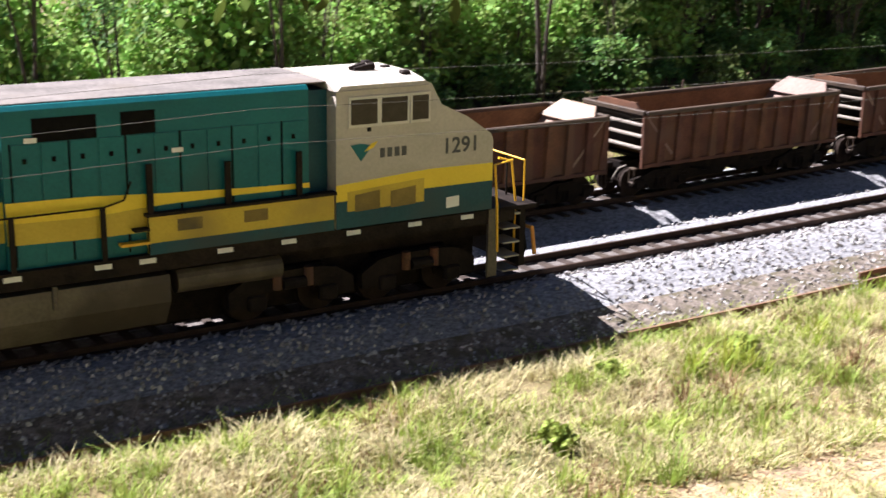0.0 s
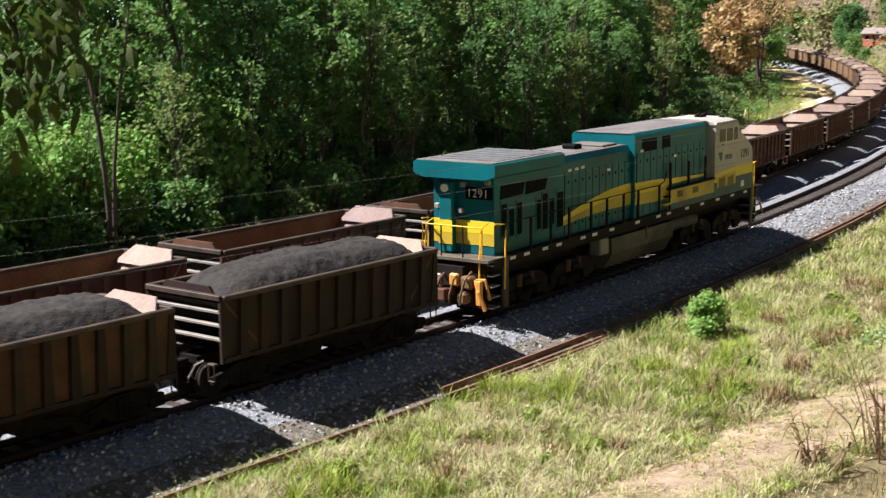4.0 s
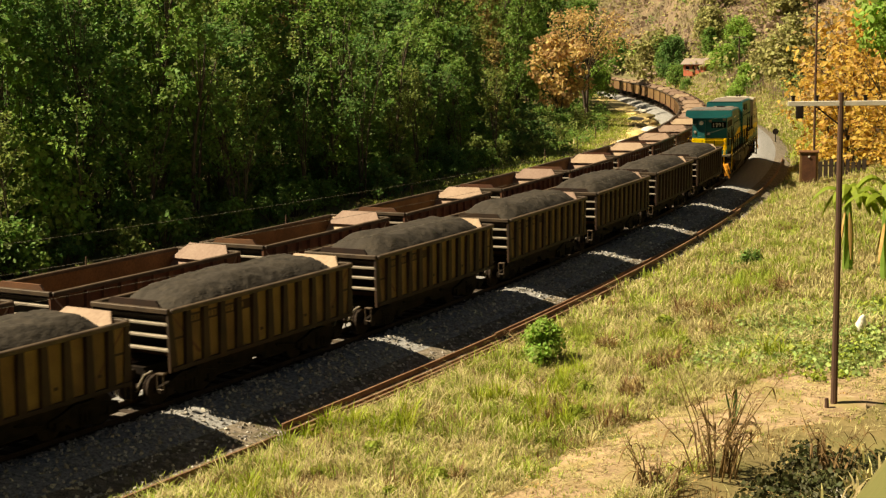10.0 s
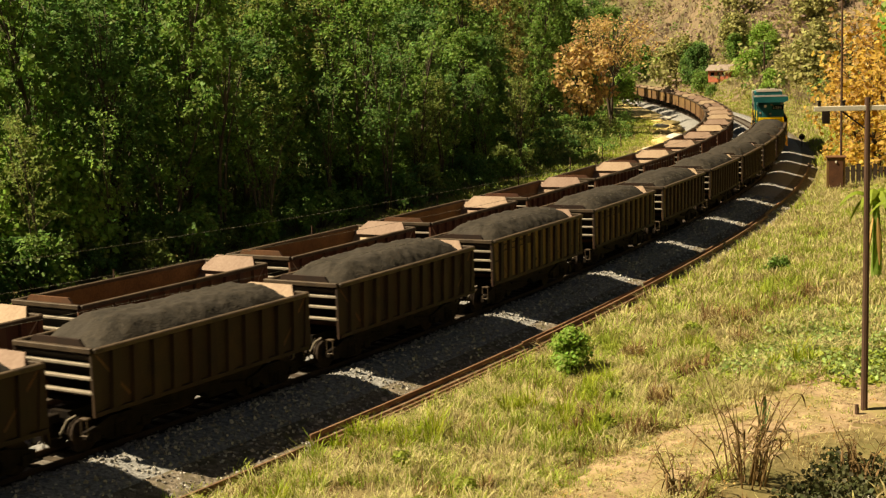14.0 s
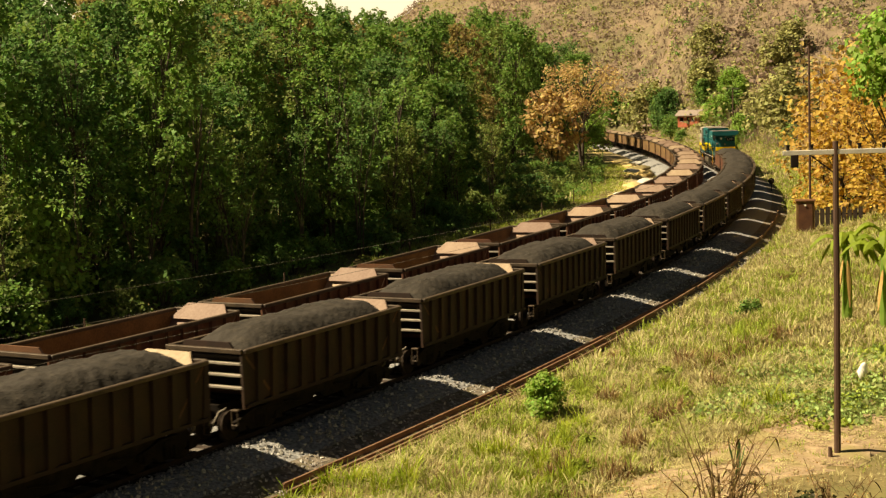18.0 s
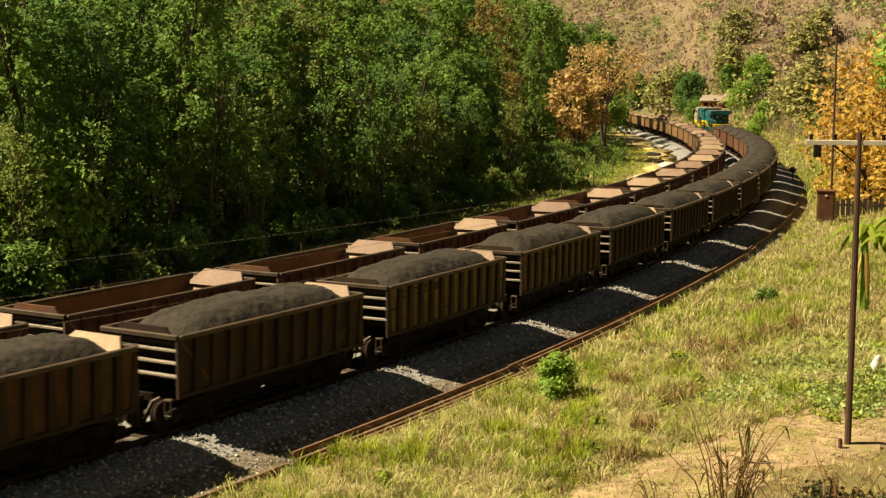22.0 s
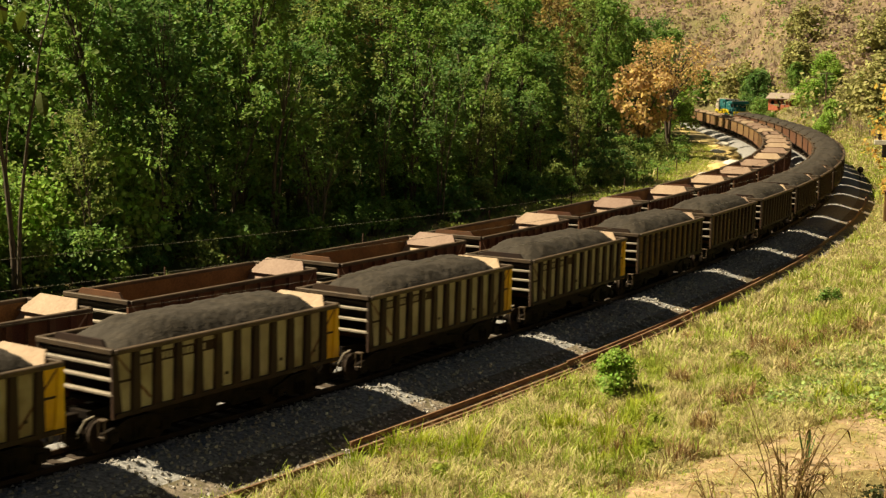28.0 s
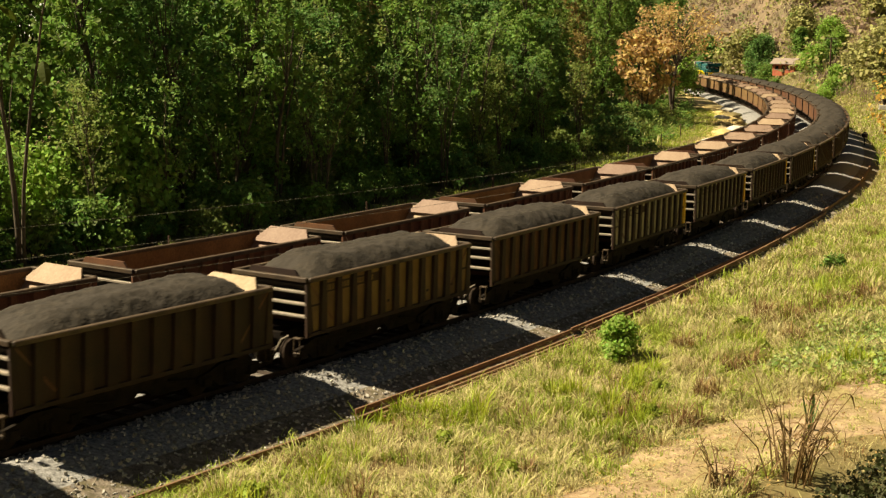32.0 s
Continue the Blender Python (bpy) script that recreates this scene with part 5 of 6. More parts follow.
DEAD_SPOTS = ((20.8, 10.8), (15.2, 9.0), (29.6, 6.9), (35.6, 8.7), (36.8, 9.0), (34.4, 8.3), (35.2, 7.7), (38.7, 8.7), (40.2, 9.2), (23.9, 10.1), (27.5, 9.4), (31.5, 9.6), (21.8, 8.9), (12.6, 7.4), (9.0, 6.6))
LUSH_SPOTS = ((22.2, 6.6), (21.6, 8.1), (19.0, 4.2), (30.6, 8.0), (18.4, 3.4), (19.0, 5.4), (45.3, 8.5), (23.7, 7.7), (25.4, 7.2), (40.5, 7.6), (13.5, 5.4), (10.2, 5.8), (20.3, 9.2), (28.5, 12.2))
grass_field("dead_grass", tufts(DEAD_SPOTS, 0.42, 9, 41), 30, 0.25, 0.85, M_DEADGRASS, "clumps of withered brown grass", 41, wide=0.017, droop=1.1, spread=0.16)
grass_field("lush_grass", tufts(LUSH_SPOTS, 0.40, 10, 42), 30, 0.3, 0.95, M_LUSH, "clumps of lush yellow-green grass", 42, wide=0.017, droop=1.0, spread=0.16)
weed = shrub("weed", 6, 0.5, 0.5, M_GRASSG, "low green weed in the grass", clumps=16, per=46, size=0.13, group="weeds in the grass", category="weed", stems=False)
for k, (s, a) in enumerate(((21.3, 7.0), (21.1, 9.5), (8.0, 5.0), (11.4, 5.2), (14.0, 8.6), (17.0, 6.2), (30.0, 9.0), (33.0, 7.4), (38.0, 8.6), (24.0, 8.4), (15.5, 8.9), (5.0, 7.2), (19.5, 10.4))):
    single(weed if k == 0 else copy_thing(weed, Matrix()), s, a, k * 1.3, 0.5 + 0.1 * (k % 4))


def blade(bm, base, tip, width, bend=0.25, fold=0.02):
    """One long leaf, folded along its rib."""
    base, tip = Vector(base), Vector(tip)
    d = tip - base
    side = d.cross(Vector((0, 0, 1))).normalized()
    n, last = 7, None
    for i in range(n):
        q = i / (n - 1)
        c = base + d * q + Vector((0, 0, bend * d.length * (4 * q * (1 - q))))
        w = width * math.sin(math.pi * (0.08 + 0.9 * q)) ** 0.7
        row = [bm.verts.new(c - side * w + Vector((0, 0, -fold))), bm.verts.new(c + Vector((0, 0, fold))), bm.verts.new(c + side * w + Vector((0, 0, -fold)))]
        if last:
            bm.faces.new((last[0], last[1], row[1], row[0])), bm.faces.new((last[1], last[2], row[2], row[1]))
        last = row
    return bm


def tall_weeds(seed, n, h, label, material, lean=0.35):
    rnd = random.Random(seed)
    T = tagged(new("dry_weeds"), label, "weeds")
    for i in range(n):
        a, r, hh = rnd.uniform(0, 6.28), rnd.uniform(0, 0.45), h * rnd.uniform(0.45, 1.0)
        x, y = math.cos(a) * r, math.sin(a) * r
        l = rnd.uniform(0.1, lean) * hh
        bm = rod(bmesh.new(), [(x, y, -0.1), (x + math.cos(a) * l * 0.3, y + math.sin(a) * l * 0.3, hh * 0.5), (x + math.cos(a) * l, y + math.sin(a) * l, hh)], 0.022, 5, 0.006)
        for k in range(rnd.randint(1, 3)):
            q, b = rnd.uniform(0.4, 0.9), rnd.uniform(0, 6.28)
            c = Vector((x + math.cos(a) * l * q * q, y + math.sin(a) * l * q * q, hh * q))
            rod(bm, [c, c + Vector((math.cos(b) * 0.12, math.sin(b) * 0.12, 0.14)), c + Vector((math.cos(b) * 0.3, math.sin(b) * 0.3, 0.12))], 0.01, 4, 0.003)
        stalk = part("stalk", bm, material, T)
        for k in range(rnd.randint(1, 3)):
            q, b = rnd.uniform(0.25, 0.85), rnd.uniform(0, 6.28)
            c = Vector((x + math.cos(a) * l * q * q, y + math.sin(a) * l * q * q, hh * q))
            r = rnd.uniform(0.2, 0.5)
            part("dead_leaf", blade(bmesh.new(), c, c + Vector((math.cos(b) * r, math.sin(b) * r, -rnd.uniform(0.1, 0.5))), 0.028, 0.3, 0.008), material, stalk)
    return T


M_DRYSTALK = mat("dry_stalk", (0.09, 0.05, 0.022), (0.22, 0.14, 0.06), 0.85, scale=4, fine=30)
single(tall_weeds(1, 26, 2.2, "tall dry brown weed stalks beside the path", M_DRYSTALK, 0.75), 17.6, 14.4)
single(tall_weeds(2, 14, 1.1, "dry brown weed stalks beside the path", M_DRYSTALK, 0.8), 16.3, 13.6)
single(tall_weeds(3, 12, 1.2, "thin dry weeds above a leafy heap", M_DRYSTALK, 0.7), 19.0, 16.4)


M_AGAVE = leafy("agave_leaf", (0.06, 0.14, 0.05), (0.10, 0.20, 0.07), trans=0.15)
M_BANANA = leafy("banana_leaf", (0.17, 0.28, 0.03), (0.30, 0.40, 0.06), trans=0.4)
M_DEADLEAF = mat("dead_leaf", (0.34, 0.2, 0.07), (0.52, 0.33, 0.13), 0.85, scale=3, fine=20)
agave = tagged(new("agave_plant"), "upright green agave beside the dry weeds", "agave")
for k in range(4):
    a = k * 2.4
    part("leaf", blade(bmesh.new(), (0, 0, 0), (math.cos(a) * 0.22, math.sin(a) * 0.22, 0.8 + 0.12 * (k % 3)), 0.045, 0.0), M_AGAVE, agave)
single(agave, 21.6, 13.4)


def banana(seed, h, label):
    rnd = random.Random(seed)
    T = tagged(new("banana_plant"), label, "banana plant", "banana plants on the bank")
    part("stem", rod(bmesh.new(), [(0, 0, -0.2), (0.04, 0.02, h * 0.4), (0, 0.05, h * 0.8)], 0.17, 9, 0.09), M_LEAFL, T, "thick green stem")
    for k in range(13):
        a = k * 2.4 + rnd.uniform(-0.3, 0.3)
        r, up = rnd.uniform(0.8, 1.3), rnd.uniform(-0.7, 0.5)
        bm = bmesh.new()
        top = Vector((math.cos(a) * 0.1, math.sin(a) * 0.1 + 0.05, h * 0.78))
        tip = Vector((math.cos(a) * r, math.sin(a) * r, h * 0.78 + up))
        blade(bm, top, tip, 0.17, 0.34, 0.04)
        part("leaf", bm, M_BANANA, T, "broad arching banana leaf")
    for k in range(5):
        a = k * 1.3 + 0.4
        part("dead_leaf", blade(bmesh.new(), (math.cos(a) * 0.12, math.sin(a) * 0.12, h * 0.62), (math.cos(a) * 0.34, math.sin(a) * 0.34, 0.5), 0.06, 0.05), M_DEADLEAF, T, "hanging dry leaf")
    return T


single(banana(1, 3.0, "banana plant with broad leaves and dry skirt"), 44.0, 11.3, 0.4, 1.35)
single(banana(2, 2.6, "young banana plant with broad leaves"), 46.5, 13.0, 0.0, 1.2)
single(banana(3, 2.8, "banana plant beside another on the bank"), 42.5, 13.0, 2.0, 1.3)

# dead branches heaped behind the standing wagons
def brush(seed, n, label):
    rnd = random.Random(seed)
    T = tagged(new("dead_branches"), label, "branches", "heaps of dead branches")
    for k in range(n):
        x, y, a, L = rnd.gauss(0, 1.3), rnd.gauss(0, 0.6), rnd.uniform(0, 6.28), rnd.uniform(0.8, 2.2)
        z = rnd.uniform(0.05, 0.7) * math.exp(-(x * x) / 4)
        d = Vector((math.cos(a), math.sin(a), rnd.uniform(-0.15, 0.45)))
        c = Vector((x, y, z))
        part("branch", rod(bmesh.new(), [c - d * L * 0.4, c + Vector((0, 0, 0.08)), c + d * L * 0.6], rnd.uniform(0.02, 0.05), 5, 0.01), M_BARK, T)
    return T


for k, (s, a) in enumerate(((16.5, -12.2), (20.5, -12.8), (24.5, -12.4), (12.0, -12.6), (7.5, -12.0))):
    single(brush(30 + k, 22, "tangled heap of dead grey branches"), s, a, 0.6)

M_HEAP = leafy("withered_leaves", (0.022, 0.03, 0.010), (0.085, 0.085, 0.035), vary=0.6, trans=0.15)


# creeping garden plants, leafy heap with stones
def creepers(name, s0, s1, a0, a1, n, size, material, label, seed, lift=0.1):
    rnd = random.Random(seed)
    cents = []
    for _ in range(n):
        x, y = at(rnd.uniform(s0, s1), rnd.uniform(a0, a1))
        cents.append((x, y, height(x, y) + lift))
    v, f = leaf_cloud(cents, 14, 0.3, size, rnd, 0, 0.4)
    return tagged(data_part(name, v, f, material), label, "plants", kind="stuff")


creepers("creeping_plants", 27, 37.5, 10.0, 15.2, 900, 0.13, M_CREEP, "creeping broad-leaved green plants on the ground", 3)
creepers("creeping_plants", 26, 38, 9.2, 14.8, 420, 0.12, M_GRASSG, "creeping pale green plants on the ground", 4)
# these dark leaves stand in for the shadow lying on the heap
creepers("leaf_litter", 15.5, 20.5, 15.4, 19.0, 330, 0.11, M_HEAP, "leafy heap of cut branches, a cast shadow put into its colour", 5, 0.16)
creepers("path_litter", 0, 32, 9.2, 16.5, 420, 0.045, M_DEADLEAF, "straw and dead leaves strewn on the path", 6, 0.02)


def rock(seed, size, label, material):
    rnd = random.Random(seed)
    bm = bmesh.new()
    bmesh.ops.create_icosphere(bm, subdivisions=2, radius=size)
    for v in bm.verts:
        v.co *= 1 + 0.35 * noise.noise(v.co / size * 1.3 + Vector((seed * 3.1, 0, 0)))
        v.co.z *= 0.6
    return tagged(part("stone", bm, material), label, "stone", "loose stones on the near side")


for k, (s, a, r) in enumerate(((18.0, 8.1, 0.13), (17.4, 17.0, 0.3), (18.8, 17.6, 0.34), (16.6, 17.9, 0.26), (42.0, 9.2, 0.2), (13.2, 9.2, 0.1), (26.0, 9.0, 0.1))):
    single(rock(k + 1, r, "pale stone lying in the grass" if a < 12 else "pale stone on the leafy heap", M_CONC), s, a)

# white sack in the garden
bm = bmesh.new()
bmesh.ops.create_uvsphere(bm, u_segments=12, v_segments=10, radius=0.5)
for v in bm.verts:
    v.co = Vector((v.co.x * 0.30, v.co.y * 0.26, v.co.z * 0.62 + 0.28)) + Vector((0.12 * v.co.z, 0, 0))
    v.co += Vector((noise.noise(v.co * 6), noise.noise(v.co * 6 + Vector((5, 0, 0))), 0)) * 0.04
M_SACK = mat("white_sack", (0.75, 0.73, 0.68), (0.85, 0.83, 0.78), 0.7, scale=6, fine=30)
single(tagged(part("sack", bm, M_SACK, smooth=True), "white plastic sack standing in the garden", "sack"), 32.2, 14.0)


# wooden utility poles
def pole(name, h, label, arm=1.2, r=0.085):
    P = tagged(new(name), label, "utility pole")
    part("post", rod(bmesh.new(), [(0, 0, -0.4), (0.01, 0, h * 0.5), (0, 0, h)], r, 9, r * 0.8), M_WOODPOLE, P, "weathered red-brown wooden post")
    if arm:
        part("cross_arm", bx(bmesh.new(), -arm, arm, -0.05, 0.05, h - 0.32, h - 0.2, 0.01), M_CONC, P, "pale cross arm")
        for x in (-arm * 0.9, -arm * 0.45, arm * 0.45, arm * 0.9):
            b = disc(bmesh.new(), (x, 0, h - 0.13), 0.04, 0.14, "z", 8)
            disc(b, (x, 0, h - 0.08), 0.06, 0.03, "z", 8)
            part("insulator", b, M_FRAME, P)
        part("bracket", rod(bmesh.new(), [(-arm * 0.5, 0, h - 0.3), (0, 0, h - 0.8)], 0.02), M_FRAME, P)
        part("fuse_box", bx(bmesh.new(), -arm * 0.85, -arm * 0.7, -0.06, 0.06, h - 0.62, h - 0.3, 0.02), M_FRAME, P)
    return P


put(pole("utility_pole", 7.75, "slim red-brown pole with a pale cross arm", 1.25), 10.22, 32.83, radians(-12))
put(pole("short_stake", 0.28, "short wooden stake beside the pole", 0, 0.06), 9.95, 32.55)
pole_far = pole("utility_pole", 8.5, "distant wooden utility pole with a cross arm", 1.4, 0.14)
put(pole_far, 56.66, 240.7, 0.4)
put(pole("utility_pole", 13.0 - height(27.6, 94.5), "tall thin wooden pole before the golden trees", 0.5, 0.09), 27.6, 94.5, 0.5)
put(copy_thing(pole_far, Matrix()), 61.3, 293.7, 0.2, 0.9)
put(copy_thing(pole_far, Matrix()), 72.0, 250.0, 0.2)


M_WIRE = mat("dull_wire", (0.10, 0.095, 0.085), (0.16, 0.15, 0.135), 0.8, scale=3, fine=20, bump=0, spec=0.1)


def wire(off, z, s0, s1, label, r=0.006, span=45.0, sag=0.35, m=None):
    pts = []
    for i in range(61):
        s = s0 + (s1 - s0) * i / 60
        q = ((s - s0) % span) / span
        p = on_line(s, off)
        pts.append((p.x, p.y, z - sag * 4 * q * (1 - q)))
    return tagged(part("wire", rod(bmesh.new(), pts, r, 4), m or M_LEDGE), label, "wire", "overhead wires along the railway")


wire(6.5, 6.35, -45, 90, "thin overhead wire strung along the railway", r=0.004, m=M_WIRE)
wire(6.5, 5.85, -45, 90, "thin overhead wire strung along the railway", r=0.004, m=M_WIRE)
wire(6.9, 5.4, -45, 90, "thin overhead wire strung along the railway", r=0.0035, m=M_WIRE)
wire(-15.5, 1.15, -30, 120, "slack fence wire before the wood", 0.004, 15, 0.15, M_GRILLE)
stake = pole("fence_post", 1.3, "leaning grey fence post before the wood", 0, 0.05)
tagged(stake, group="fence posts before the wood")
for k, s in enumerate(range(-30, 121, 15)):
    single(stake if k == 0 else copy_thing(stake, Matrix()), s, -15.5, k)


# rusty track-side cabinet and its fence
cab_ = tagged(new("steel_cabinet"), "rust-brown steel cabinet beside the track", "cabinet")
part("body", bx(bmesh.new(), -0.6, 0.6, -0.5, 0.5, -0.1, 2.2, 0.03), M_RUSTIN, cab_)
part("roof", bx(bmesh.new(), -0.68, 0.68, -0.58, 0.58, 2.2, 2.3, 0.02), M_RUST, cab_)
part("door", box(-0.45, 0.45, -0.53, -0.5, 0.15, 2.05), M_RUST, cab_)
part("lamp", disc(bmesh.new(), (0.0, -0.55, 1.95), 0.07, 0.06, "y", 10), M_WHITE, cab_)
single(cab_, 81.4, 4.8, radians(-15))
fence = tagged(new("timber_fence"), "dark timber fence beside the steel cabinet", "fence")
for k in range(9):
    part("board", box(-1.6 + k * 0.36, -1.32 + k * 0.36, -0.03, 0.03, -0.1, 1.25 + 0.1 * (k % 3)), M_SLEEPER, fence)
part("rail", box(-1.7, 1.7, 0.03, 0.08, 0.9, 1.02), M_SLEEPER, fence)
single(fence, 83.5, 6.9, radians(-18))
sig = tagged(new("signal_post"), "small dark trackside signal on a post", "signal")
part("post", rod(bmesh.new(), [(0, 0, -0.3), (0, 0, 1.2)], 0.05), M_FRAME, sig)
part("head", disc(bmesh.new(), (0, 0, 1.3), 0.3, 0.16, "y", 14), M_FRAME, sig)
single(sig, 122.0, 1.7, radians(-15))

# loose rails laid beside the ballast
def loose_rail(s0, s1, off0, off1, z):
    bm = bmesh.new()
    n = 14
    rows = []
    for i in range(n + 1):
        q = i / n
        p = on_line(s0 + (s1 - s0) * q, off0 + (off1 - off0) * q)
        h = np.interp(s0 + (s1 - s0) * q, SS, HH)
        rows.append([bm.verts.new((p.x + math.cos(h) * a, p.y - math.sin(h) * a, z + b * 1.15 + 0.17)) for a, b in RAIL[:-1]])
    k = len(rows[0])
    for a, b in zip(rows, rows[1:]):
        for j in range(k):
            bm.faces.new((a[j], a[(j + 1) % k], b[(j + 1) % k], b[j]))
    bm.faces.new(rows[0][::-1]), bm.faces.new(rows[-1])
    return tagged(part("loose_rail", bm, M_LOOSERAIL), "rusty spare rail lying at the ballast's foot", "rail", "spare rails at the ballast's foot")


M_LOOSERAIL = mat("loose_rail", (0.14, 0.07, 0.04), (0.27, 0.16, 0.10), 0.7, 0.2, scale=2, fine=30)
for s0, s1, a0, a1 in ((-6, 5.5, 2.9, 2.75), (6, 17.6, 2.75, 2.8), (18.0, 30.0, 2.8, 2.75), (18.6, 30.6, 3.05, 2.95), (18.2, 30.2, 2.52, 2.45), (18.4, 30.4, 3.28, 3.2), (30.8, 42.6, 2.85, 2.7), (43, 55, 2.45, 2.35), (55.4, 67.2, 2.4, 2.3), (30.4, 42.3, 2.35, 2.2), (31, 43, 2.6, 2.45), (42.6, 54.6, 2.2, 2.15), (55, 67, 2.15, 2.1), (67.3, 79, 2.1, 2.1), (79.3, 91, 2.1, 2.05), (91.3, 103, 2.05, 2.0)):
    loose_rail(s0, s1, a0, a1, -0.63 if a0 > 2.7 else -0.52 if a0 > 2.3 else -0.48)

# trees by themselves
tan = tree("tree", 80, 13.0, 7.4, None, "tree with sparse brown-orange leaves and forked trunk", M_LEAFO, clumps=170, per=14, spread=0.36, size=0.34, low=0.62, stems=3, lean=0.2, trunk_r=0.24, shoot=1.5)
put(tan, 19.5, 158.9, 1.7, 0.98)
tan2 = tree("tree", 81, 8.5, 3.2, None, "tree with brown-orange leaves at the wood's end", M_LEAFO, clumps=50, per=34, spread=0.8, size=0.4, low=0.3, stems=2, lean=0.12, trunk_r=0.16)
single(tan2, 141.0, -21.0, 0.0, 1.2)
gold = [tree("tree", 84 + k, 8.5 + k, 4.2, None, "tree with sparse golden-orange leaves on the bank", (M_LEAFY, M_LEAFO)[k % 2], clumps=210, per=10, spread=0.34, size=0.38, low=0.08, stems=3, lean=0.18, trunk_r=0.12, shoot=1.3, group="golden trees on the bank") for k in range(2)]
put(gold[0], 30.6, 97.0, 0.5, 1.2)
put(gold[1], 34.0, 103.0, 1.5, 1.25)
put(copy_thing(gold[0], Matrix()), 31.2, 88.0, 2.5, 0.9)
put(copy_thing(gold[1], Matrix()), 36.0, 108.0, 3.5, 1.4)
put(copy_thing(gold[0], Matrix()), 34.5, 94.0, 4.1, 1.25)
put(copy_thing(gold[0], Matrix()), 32.6, 107.0, 5.2, 0.9)
mango = tree("tree", 97, 10.0, 4.6, None, "dense dark green mango tree beside the house", M_LEAFD, clumps=150, per=40, spread=0.5, size=0.5, low=0.12, shoot=1.5, trunk_r=0.25)
put(mango, 53.7, 287.0, 0.5, 0.86)
lime = tree("tree", 90, 12.5, 3.0, None, "tall tree with bright yellow-green leaves", M_LEAFL, clumps=80, per=40, spread=0.8, size=0.3, low=0.72, stems=1, trunk_r=0.16)
put(lime, 22.0, 62.0)
far_trees = [tree("tree", 92 + k, 9.0, 4.2, None, "distant round green tree near the house", (M_LEAF, M_LEAF, M_LEAFL)[k], clumps=70, per=34, spread=1.1, size=0.6, low=0.08, stems=1, trunk_r=0.2, group="trees round the distant house") for k in range(3)]
for k, (x, y, sc) in enumerate(((56, 296, 0.8), (59.5, 279, 0.6), (53.6, 331, 0.85), (56, 320, 0.9), (50.4, 341, 0.9), (47, 352, 1.0), (55, 303, 0.75), (62, 296, 0.6), (66.5, 276, 0.5), (63, 268, 0.5), (30, 270, 0.9), (26, 255, 1.0), (22, 240, 1.0), (14, 235, 1.1), (6, 240, 1.2))):
    put(far_trees[k] if k < 3 else copy_thing(far_trees[k % 3], Matrix()), x, y, k * 1.1, sc)


bushy = [shrub("bush", 110 + k, 6.0, 3.6, (M_OLIVE, M_LEAF, M_LEAFL)[k], "wide distant bush on the far slope", clumps=34, per=60, size=0.5, group="bushes on the far slope", category="bush") for k in range(3)]
set_out = set()
for k, (x, y, kind, sc) in enumerate(((60.3, 222, 0, 1.3), (58.5, 262, 2, 0.8), (53.5, 318, 0, 1.5), (62, 290, 0, 1.2), (67, 285, 2, 0.8), (62, 240, 0, 0.9), (64, 252, 0, 0.8), (57, 236, 2, 0.6), (72, 262, 0, 1.1), (31, 238, 2, 0.9), (66, 228, 0, 1.0), (78, 290, 0, 1.3), (58, 330, 0, 1.4), (70, 320, 0, 1.3), (84, 300, 0, 1.2), (30, 285, 1, 1.2), (53, 224, 2, 0.5), (51.0, 259, 1, 0.35), (52.2, 276, 1, 0.7), (50, 215, 2, 0.4), (56, 205, 0, 0.6))):
    put(copy_thing(bushy[kind], Matrix()) if kind in set_out else bushy[kind], x, y, k * 1.7, sc)
    set_out.add(kind)


# the distant house
def house():
    Hs = tagged(new("house"), "small distant red house with a pale tiled roof", "house")
    part("wall", box(-3.2, 3.2, -2.4, 2.4, -0.9, 2.5), M_REDBRICK, Hs)
    for d in (-1, 1):
        part("roof", prism(bmesh.new(), [(0, 4.1), (d * 3.2, 2.5), (d * 3.2, 2.35), (0, 3.95)], -3.8, 3.8, "x"), M_ROOFT, Hs, "pale tiled roof slope")
    for x in (-1.9, 1.5):
        wn = part("window", box(x - 0.5, x + 0.5, -2.44, -2.38, 0.9, 1.9), M_GRILLE, Hs)
        part("sill", box(x - 0.6, x + 0.6, -2.5, -2.38, 0.8, 0.9), M_CONC, wn)
    part("door", box(-0.4, 0.5, -2.44, -2.38, -0.1, 2.0), M_SLEEPER, Hs)
    return Hs


put(house(), 54.8, 268.0, radians(-35), 0.68)
white_block = tagged(part("concrete_block", bx(bmesh.new(), -0.7, 0.7, -0.5, 0.5, -0.2, 0.7, 0.05), M_CONC), "pale concrete block on the far slope", "block")
put(white_block, 41.5, 178.0)

# scrub on the far hillside
def scrub(name, n, material, label, seed, r0, r1, az0, az1, size, spread, per=18, lift=1.2):
    rnd = random.Random(seed)
    cents = []
    X, Y = [], []
    for _ in range(n):
        a, r = radians(rnd.uniform(az0, az1)), rnd.uniform(r0, r1)
        X.append(math.sin(a) * r), Y.append(math.cos(a) * r)
    Z = land(np.array(X), np.array(Y))
    s, p = across(np.array(X), np.array(Y))
    cents = [(x, y, z + lift * rnd.uniform(0.3, 1)) for x, y, z, q, ss in zip(X, Y, Z, p, s) if q > 9 or q < -14 or ss > 330]
    v, f = leaf_cloud(cents, per, spread, size, rnd)
    return tagged(data_part(name, v, f, material), label, "scrub", kind="stuff")


M_TWIG = leafy("bare_twigs", (0.20, 0.145, 0.12), (0.32, 0.235, 0.19), vary=0.2, trans=0.3, rough=0.8)


